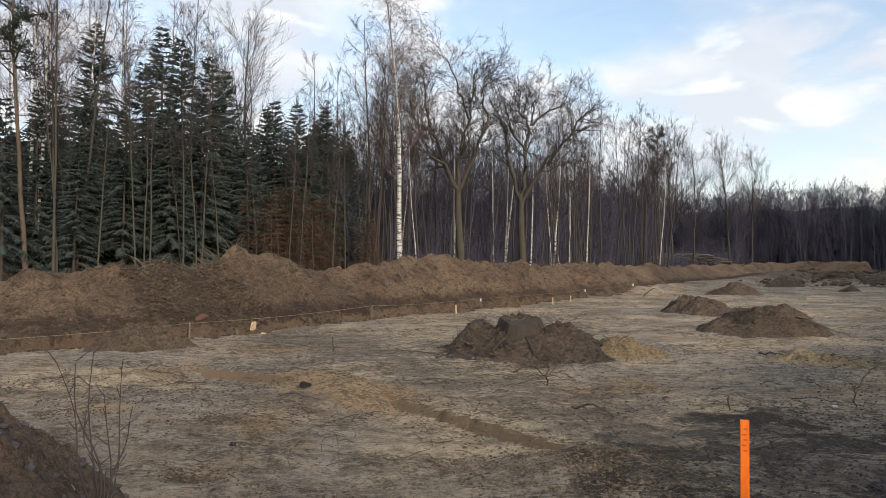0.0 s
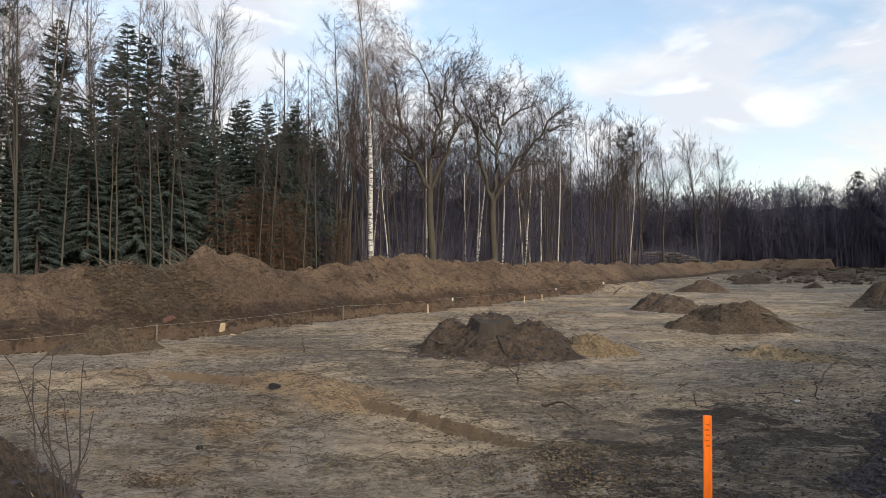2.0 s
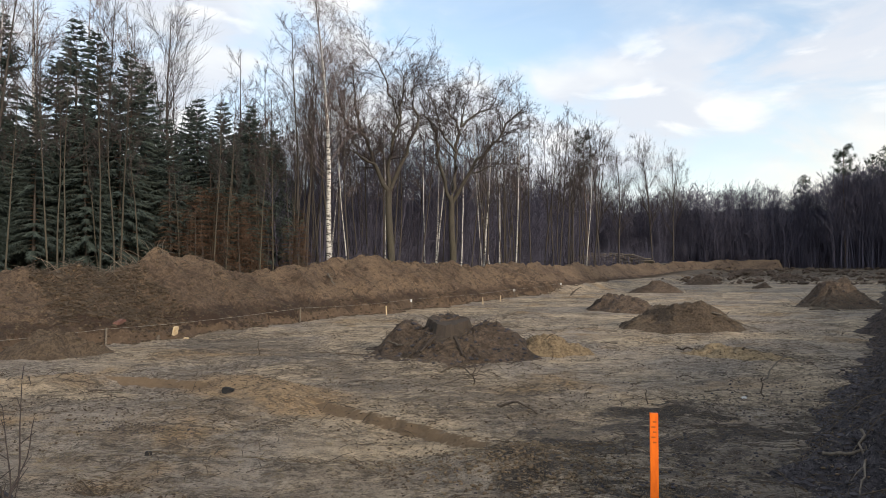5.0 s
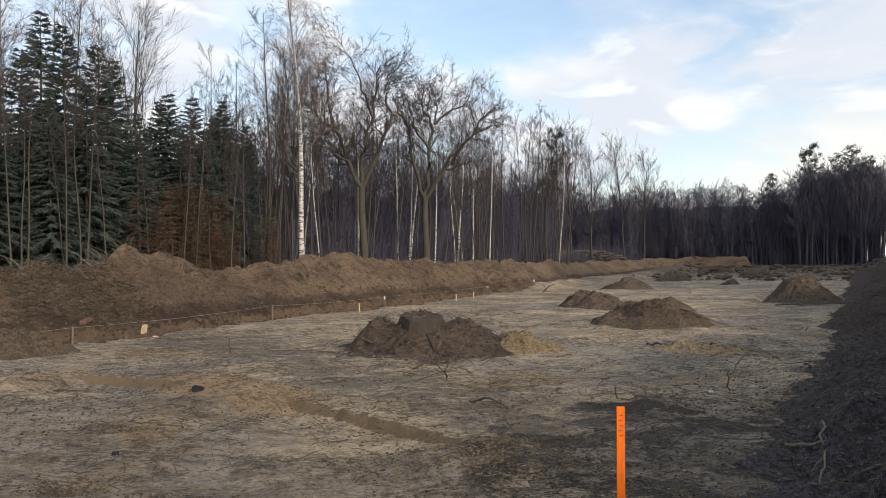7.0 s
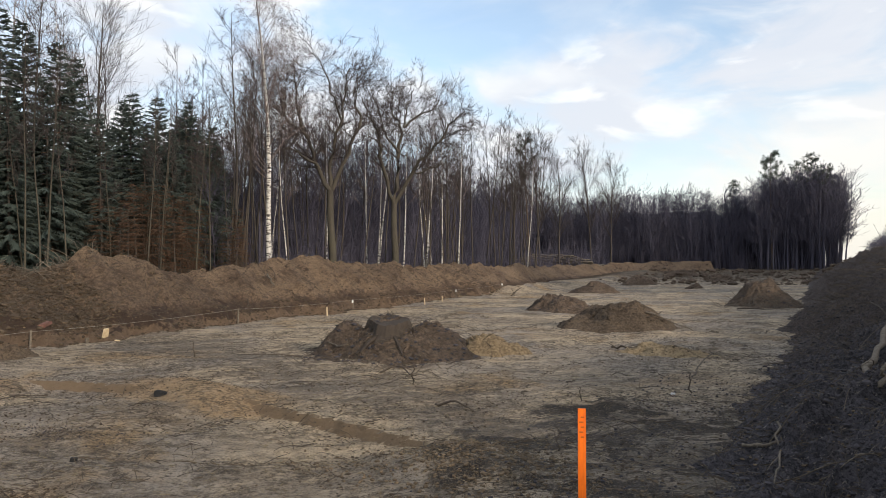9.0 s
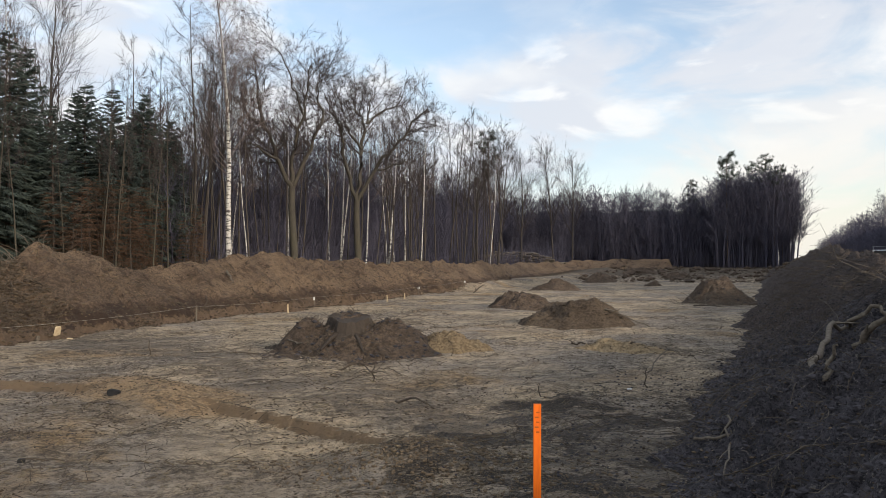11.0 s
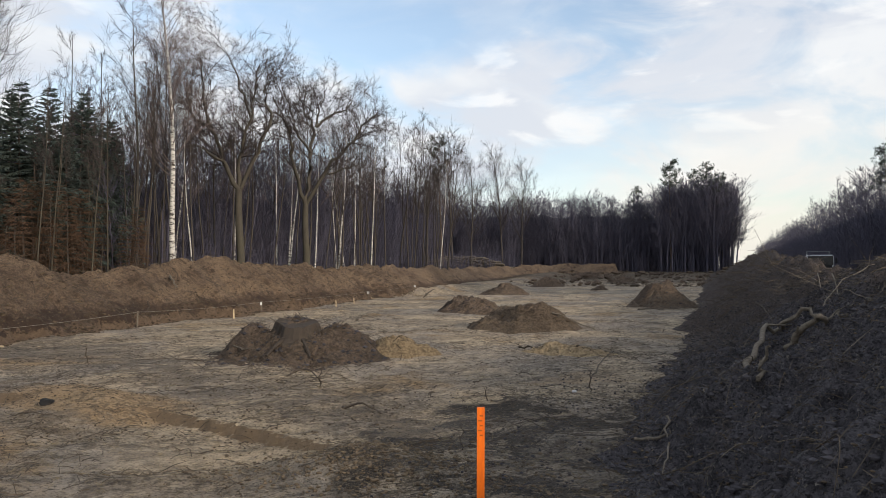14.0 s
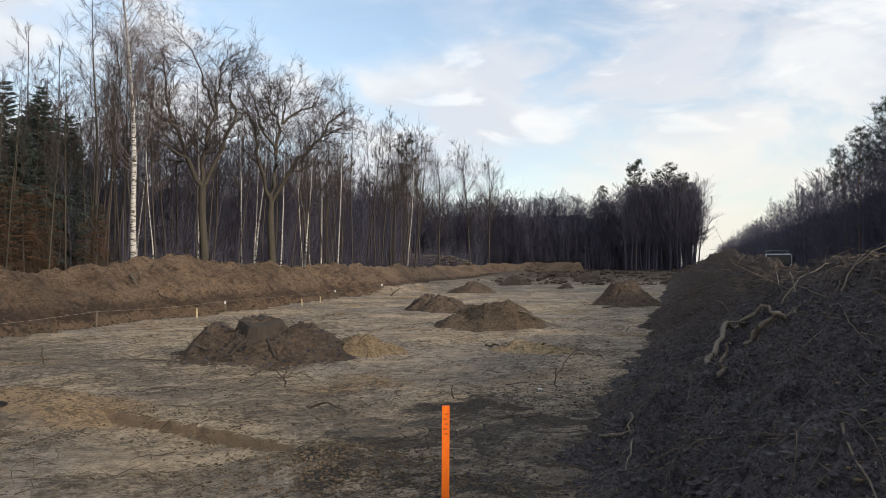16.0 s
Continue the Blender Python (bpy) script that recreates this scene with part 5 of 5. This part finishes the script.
# stump and branches on the dark mound
def stump(x, y, r, h, seed, label, tilt=(8, -6)):
    rg = random.Random(seed)
    thing = new("tree_stump")
    thing.location = (x, y, top(x, y) - 0.37)
    thing.rotation_euler = (radians(tilt[0]), radians(tilt[1]), rg.uniform(0, 6))
    bag = Bag()
    n = 30
    lob = [1 + 0.14 * math.sin(3 * k / n * 6.28 + seed) + rg.uniform(-0.09, 0.09) for k in range(n)]
    for z, k in ((0, 1.35), (h * 0.35, 1.12), (h * 0.8, 1.0), (h, 0.94)):
        for j in range(n):
            w = 6.2832 * j / n
            bag.v.append(Vector((r * k * lob[j] * math.cos(w), r * k * lob[j] * math.sin(w), z + rg.uniform(-0.035, 0.035))))
    for i in range(3):
        for j in range(n):
            a, b = i * n + j, i * n + (j + 1) % n
            bag.f.append((a, b, b + n, a + n))
    bag.f.append(tuple(3 * n + j for j in range(n)))
    part("stump_body", bag, M_STUMP, thing, "dark ragged rotten wood")
    for k in range(6):
        w = 6.28 * k / 6 + rg.uniform(-0.3, 0.3)
        b = Bag()
        d = Vector((math.cos(w), math.sin(w), 0))
        b.tube([d * r * 0.8 + Vector((0, 0, h * 0.3)), d * r * 1.7 + Vector((0, 0, h * 0.12)), d * r * 2.6 + Vector((0, 0, -h * 0.3))], [r * 0.14, r * 0.10, r * 0.05], 6)
        part("root", b, M_STUMP, thing)
    return tagged(thing, label, "stump")


stump(-8.6, 12.75, 0.44, 0.36, 3, "dark weathered tree stump on top of the soil mound")
GM = "sticks on the ground"
LS = "crooked dry stick lying on the sand"
for k, (pts, r) in enumerate((([(-9.6, 11.9, 0.0), (-9.2, 11.75, 0.15), (-8.85, 11.65, 0.35)], 0.018), ([(-8.1, 11.3, 0.0), (-8.3, 11.5, 0.2)], 0.012), ([(-7.3, 10.6, 0), (-7.0, 10.75, 0.1), (-6.5, 10.5, 0.02)], 0.02),
                              ([(-10.2, 11.6, 0), (-10.8, 11.2, 0.02), (-11.5, 11.0, 0)], 0.015), ([(-4.9, 21.3, 0.1), (-4.4, 21.5, 0.16), (-3.6, 21.6, 0)], 0.03), ([(-4.8, 21.1, 0.1), (-4.5, 21.6, 0.3)], 0.02),
                              ([(-4.9, 8.6), (-4.5, 8.5, 0.06), (-4.15, 8.35)], 0.018), ([(-4.7, 16.8), (-4.3, 16.5, 0.08), (-3.9, 16.6)], 0.025), ([(-10.6, 9.2), (-9.9, 9.5, 0.03), (-9.3, 9.55)], 0.014),
                              ([(-11.6, 6.2), (-11.0, 6.5, 0.03)], 0.014), ([(-12.3, 10.5, 0), (-12.32, 10.5, 0.35)], 0.014), ([(-6.1, 9.9, 0), (-6.12, 9.88, 0.28)], 0.016), ([(-2.1, 12.6, 0), (-1.9, 13.3, 0.25), (-1.8, 13.6, 0.3)], 0.016),
                              ([(-1.85, 11.2, 0), (-1.86, 11.25, 0.32)], 0.014), ([(-2.4, 6.9, 0), (-2.42, 6.9, 0.25)], 0.010), ([(-3.1, 9.7, 0), (-3.1, 9.72, 0.2)], 0.012), ([(-2.6, 3.9), (-2.3, 4.1, 0.05), (-2.0, 4.0)], 0.014),
                              ([(-3.6, 31.8, 0.05), (-3.0, 31.6, 0.15), (-2.5, 32.0, 0.05)], 0.03), ([(-18.3, 41, 0), (-18.0, 42, 0.5)], 0.05))):
    stick("stick", pts, r, M_TWIG if k % 4 else M_PALEWOOD, LS, "stick", GM, 400 + k, 5, 2)
for k in range(46):
    x, y = rg.uniform(-13, -0.8), 5 + 20 * rg.random() ** 1.4
    a, ln = rg.uniform(0, 6.28), rg.uniform(0.2, 0.7)
    stick("stick", [(x, y), (x + ln * 0.5 * math.cos(a), y + ln * 0.5 * math.sin(a), 0.03), (x + ln * math.cos(a) + 0.05, y + ln * math.sin(a), 0)], rg.uniform(0.006, 0.012), M_TWIG, LS, "stick", GM, 500 + k, 4, 2)
stick("root", [(-20.55, 21.2, 0.1), (-20.2, 21.0, 0.16), (-19.9, 20.9, 0.05)], 0.05, M_PALEWOOD, "pale root sticking out of the sandy bank", "root", "roots in the sandy bank", 61, 7, 1)
for k, (s, u) in enumerate(((24.5, 0.3), (29, 0.55), (33, 0.35), (37, 0.6), (41, 0.4), (44, 0.7), (36, 0.85), (31, 0.25), (48, 0.5), (26, 0.75))):
    p = left_bank.at(s, u)
    a = rg.uniform(-0.8, 0.8)
    stick("root", [(p[0], p[1], 0.02), (p[0] + 0.3, p[1] + 0.5 * a, 0.12), (p[0] + 0.5, p[1] + a, 0.02)], 0.022, M_TWIG, "torn root sticking out of the sandy bank", "root", "roots in the sandy bank", 70 + k, 5, 2)


# cut wood below the bank
def chunk(x, y, sx, sy, sz, mat, label, seed, turn=(0, 0, 0), name="wood_chunk"):
    rg = random.Random(seed)
    bm = bmesh.new()
    bmesh.ops.create_cube(bm, size=1.0)
    bmesh.ops.bevel(bm, geom=list(bm.edges), offset=0.12, segments=2, affect="EDGES")
    for v in bm.verts:
        v.co = Vector((v.co.x * sx, v.co.y * sy, v.co.z * sz)) * rg.uniform(0.9, 1.1)
    me = bpy.data.meshes.new(name)
    bm.to_mesh(me)
    bm.free()
    me.materials.append(mat)
    ob = new(name, me)
    ob.location = (x, y, top(x, y) + sz * 0.42)
    ob.rotation_euler = [radians(a) for a in turn]
    return tagged(ob, label, "wood" if name == "wood_chunk" else "debris")


chunk(-17.65, 11.95, 0.07, 0.20, 0.27, M_CUT, "pale freshly cut wood chunk leaning at the bank's foot", 1, (0, 12, 20))
chunk(-17.8, 10.35, 0.14, 0.40, 0.10, make_plain("red_brown_wood", (0.19, 0.095, 0.075), (0.13, 0.07, 0.055), 12, 0.8), "red-brown splintered piece of wood", 2, (10, 0, 30))
chunk(-17.3, 7.8, 0.10, 0.34, 0.12, M_PALEWOOD, "grey broken piece of wood by the bank", 3, (20, 0, 60))
chunk(-17.5, 11.3, 0.05, 0.10, 0.16, M_PALEWOOD, "small pale wood chip standing in soil", 4, (0, 10, 10))
chunk(-17.2, 12.0, 0.14, 0.12, 0.04, M_CUT, "flat pale wood chip on the sand", 5, (0, 5, 40))
chunk(-8.75, 6.9, 0.17, 0.11, 0.09, M_RUBBER, "black lump of charred wood on the sand", 6, (0, 10, 30), "charred_lump")
chunk(-6.65, 4.25, 0.07, 0.055, 0.045, M_RUBBER, "small dark blue-black scrap on the sand", 7, (0, 0, 50), "dark_scrap")
chunk(-2.05, 10.9, 0.07, 0.05, 0.03, M_WHITE, "small white scrap on dark soil", 8, (0, 0, 20), "white_scrap")

# pegs and cord along the bank
PEGS = [(-17.2, 3.2, 0.42), (-17.35, 9.7, 0.45), (-18.15, 17.3, 0.55), (-19.0, 25.0, 0.50), (-19.9, 36.4, 0.55), (-21.3, 46.0, 0.5)]
tops = []
for x, y, h in PEGS:
    z = top(x, y)
    peg = new("wooden_peg")
    peg.location = (x, y, z)
    bag = Bag()
    bag.box(pose(0, 0, -0.2, rng.uniform(-3, 3), rng.uniform(-3, 3), rng.uniform(0, 90)), 0.045, 0.035, h + 0.2, 0.9)
    part("shaft", bag, M_PALEWOOD, peg)
    if y > 20:
        bag = Bag()
        bag.box(pose(0, 0, h - 0.16, 0, 0, 20), 0.07 if y < 30 else 0.11, 0.05, 0.13)
        part("tag", bag, M_WHITE, peg, "white tag at the top")
    tagged(peg, "wooden peg holding a cord at the bank's foot", "peg", "pegs along the bank")
    tops.append(Vector((x, y, z + h - 0.03)))
bag = Bag()
line = []
for a, b in zip(tops[:-1], tops[1:]):
    for k in range(12):
        t = k / 12
        line.append(a.lerp(b, t) - Vector((0, 0, 0.25 * t * (1 - t))))
bag.tube(line + [tops[-1]], [0.0035] * (len(line) + 1), 4)
tagged(new("cord", bag.mesh("cord", M_CORD)), "thin pale cord stretched from peg to peg", "cord")
for x, y in ((-17.5, 21.4), (-18.9, 33.0), (-18.2, 30.0)):
    ob = Bag()
    ob.box(pose(0, 0, -0.15, 3, -2, 30), 0.05, 0.04, 0.5)
    me = ob.mesh("wooden_peg", M_CUT)
    peg = new("wooden_peg", me)
    peg.location = (x, y, top(x, y))
    tagged(peg, "pale wooden peg standing in the sand", "peg", "pegs along the bank")

# marks on the stake: unreadable writing as plain bars
fr = pose(0, 0, 0, 0, 0.4, 26)
for k in range(5):
    bag = Bag()
    bag.box(fr @ pose(0.004 * (-1) ** k, -0.0162, 0.955 - 0.034 * k), 0.022 + 0.004 * (k % 2), 0.002, 0.010)
    part("ink_bar", bag, M_INK, stake, "faded marker bar")

# sapling beside the dark heap
sap = new("sapling")
bz = top(-5.13, 2.21)
sap.location = (-5.13, 2.21, bz)
sap.scale = (1.15, 1.15, 1.15)
for k, (dx, dy, h) in enumerate(((0.0, 0.0, 0.72), (-0.09, -0.25, 0.95), (-0.06, -0.15, 0.95), (-0.02, -0.06, 1.0), (0.04, 0.09, 0.88), (0.06, 0.14, 0.58), (-0.03, -0.09, 0.66))):
    bag = Bag()
    p0 = Vector((dx * 0.15, dy * 0.15, -0.05))
    p2 = Vector((dx, dy, h))
    pts = [p0, p0.lerp(p2, 0.3) + Vector((0.02, 0.04 * (-1) ** k, 0.04)), p0.lerp(p2, 0.65) + Vector((-0.03, 0.035 * (-1) ** (k // 2), 0.03)), p2]
    pts = smooth_pts(pts, 3)
    bag.tube(pts, [0.008 - 0.006 * i / (len(pts) - 1) for i in range(len(pts))], 5)
    part("stem", bag, M_BRANCH, sap)
    for i in range(3, len(pts), 2):
        b = Bag()
        d = Vector((rng.uniform(-0.06, 0.06), rng.uniform(-0.08, 0.08), 0.07))
        b.tube([pts[i], pts[i] + d], [0.004, 0.002], 4)
        part("twig", b, M_BRANCH, sap)
tagged(sap, "leafless sapling with thin brown stems beside a soil heap", "sapling")
litter("dry_grass", [(-6.0 + rg.gauss(0, 0.9), 1.9 + rg.gauss(0, 0.35)) for _ in range(40)], M_STRAW, "dry grass and roots on the soil heap", "dry grass", 31, 0.16, 0.0025, 0.8)
litter("dry_grass", [(-6.2 + rg.gauss(0, 0.9), 1.9 + rg.gauss(0, 0.35)) for _ in range(300)], M_TWIG, "dark roots on the soil heap", "roots", 32, 0.12, 0.0035, 0.5)
crumbs("grass_patch", [(-7.9 + rg.gauss(0, 0.5), 4.9 + rg.gauss(0, 0.18)) for _ in range(420)], M_DARKCLOD, "dark crumbs of turf on the sand", 33, 0.012)
crumbs("hollow_soil", [(-6.05 + rg.gauss(0, 0.22), 3.45 + rg.gauss(0, 0.16)) for _ in range(420)], M_CLOD, "dark dug soil in a small hollow", 36, 0.015)
litter("turf", [(-7.9 + rg.gauss(0, 0.4), 4.9 + rg.gauss(0, 0.12)) for _ in range(260)], M_TWIG, "torn turf and roots on the sand", "turf", 37, 0.10, 0.0035, 0.6)
litter("mound_twigs", [(-8.5 + rg.gauss(0, 0.9), 12.6 + rg.gauss(0, 0.8)) for _ in range(700)], M_TWIG, "roots and twigs in the dark mound", "roots", 34, 0.26, 0.007, 0.8)
litter("mound_twigs", [(-2.9 + rg.gauss(0, 1.0), 34.6 + rg.gauss(0, 0.6)) for _ in range(200)], M_PALEWOOD, "pale twigs at the foot of the steep heap", "twigs", 35, 0.5, 0.012, 0.7)

# log pile behind the bank
pile = new("log_pile")
px, py = -33.0, 87.5
pile.location = (px, py, float(ground_z(px, py)))
lm = Bag()
lm.tube([Vector((-2.2, 0, 0)), Vector((0, 0, 0.03)), Vector((2.2, 0, 0))], [0.125, 0.12, 0.10], 8)
log_mesh = lm.mesh("log", make_bark("log_bark", (0.24, 0.20, 0.15), (0.13, 0.11, 0.09)))
for row in range(7):
    for k in range(26 - 3 * row):
        ob = new("log", log_mesh)
        ob.parent = pile
        off = (k - (26 - 3 * row) / 2) * 0.40
        ob.location = (off * 0.9 + rg.uniform(-0.4, 0.4), off * 0.42 + rg.uniform(-0.3, 0.3), 0.80 + row * 0.26 + rg.uniform(-0.08, 0.08))
        ob.rotation_euler = (0, rg.uniform(-0.12, 0.12), rg.uniform(-0.5, 0.5))
for k in range(9):
    ob = new("log", log_mesh)
    ob.parent = pile
    ob.location = ((k - 4) * 1.2, (k - 4) * 0.55, 0.45)
    ob.rotation_euler = (0, 0, 1.2)
for k in range(9):
    ob = new("log", log_mesh)
    ob.parent = pile
    ob.location = ((k - 4) * 1.2, (k - 4) * 0.55, 0.16)
    ob.rotation_euler = (0, 0, 0.2)
tagged(pile, "long pile of stacked logs at the edge of the wood", "log pile")

# truck on the road
M_CABPAINT = make_plain("grey_cab_paint", (0.55, 0.57, 0.60), (0.46, 0.48, 0.52), 5, 0.4)
truck = new("truck")
truck.location = (8.6, 78.0, 0.47)


def slab(name, x, y, z, sx, sy, sz, mat, parent, bevel=0.04, label=""):
    bm = bmesh.new()
    bmesh.ops.create_cube(bm, size=1.0)
    for v in bm.verts:
        v.co = Vector((v.co.x * sx, v.co.y * sy, v.co.z * sz))
    bmesh.ops.bevel(bm, geom=list(bm.edges), offset=bevel, segments=2, affect="EDGES")
    me = bpy.data.meshes.new(name)
    bm.to_mesh(me)
    bm.free()
    me.materials.append(mat)
    ob = part(name, me, mat, parent, label)
    ob.location = (x, y, z)
    return ob


cab = slab("cab", 0, 0, 1.75, 2.4, 2.0, 1.9, M_CABPAINT, truck, 0.12)
slab("windscreen", 0, -1.0, 2.1 - 1.75, 2.25, 0.06, 0.95, M_GLASS, cab, 0.02, "dark windscreen")
slab("side_window", -1.2, -0.3, 2.2 - 1.75, 0.04, 0.9, 0.6, M_GLASS, cab, 0.015)
slab("grille", 0, -1.0, 1.35 - 1.75, 2.0, 0.07, 0.6, M_RUBBER, cab, 0.02, "black grille")
slab("bumper", 0, -0.98, 0.65, 2.4, 0.35, 0.45, M_STEEL, truck, 0.06)
slab("chassis", 0, 2.6, 0.75, 0.9, 7.0, 0.25, M_STEEL, truck, 0.03)
slab("tipper_body", 0, 3.6, 1.75, 2.45, 4.8, 1.5, M_STEEL, truck, 0.05)
for x in (-1.0, 1.0):
    slab("roof_bar_post", x, 0.9, 2.85, 0.08, 0.08, 0.45, M_STEEL, truck, 0.01)
slab("roof_bar", 0, 0.9, 3.05, 2.2, 0.05, 0.05, M_STEEL, truck, 0.01)
for x in (-1.0, 1.0):
    slab("mirror", x * 1.4, -0.9, 2.1, 0.16, 0.08, 0.5, M_RUBBER, truck, 0.02)
    for y in (0.1, 3.4, 4.6):
        w = Bag()
        w.tube([Vector((-0.15, 0, 0)), Vector((-0.1, 0, 0)), Vector((0.1, 0, 0)), Vector((0.15, 0, 0))], [0.44, 0.5, 0.5, 0.44], 20)
        wheel = part("wheel", w, M_RUBBER, truck, smooth=False)
        wheel.location = (x * 1.05, y, 0.5)
        w = Bag()
        w.tube([Vector((-0.17, 0, 0)), Vector((0.17, 0, 0))], [0.27, 0.27], 14)
        part("rim", w, M_STEEL, wheel)
tagged(truck, "white and grey tipper truck on the road", "truck")
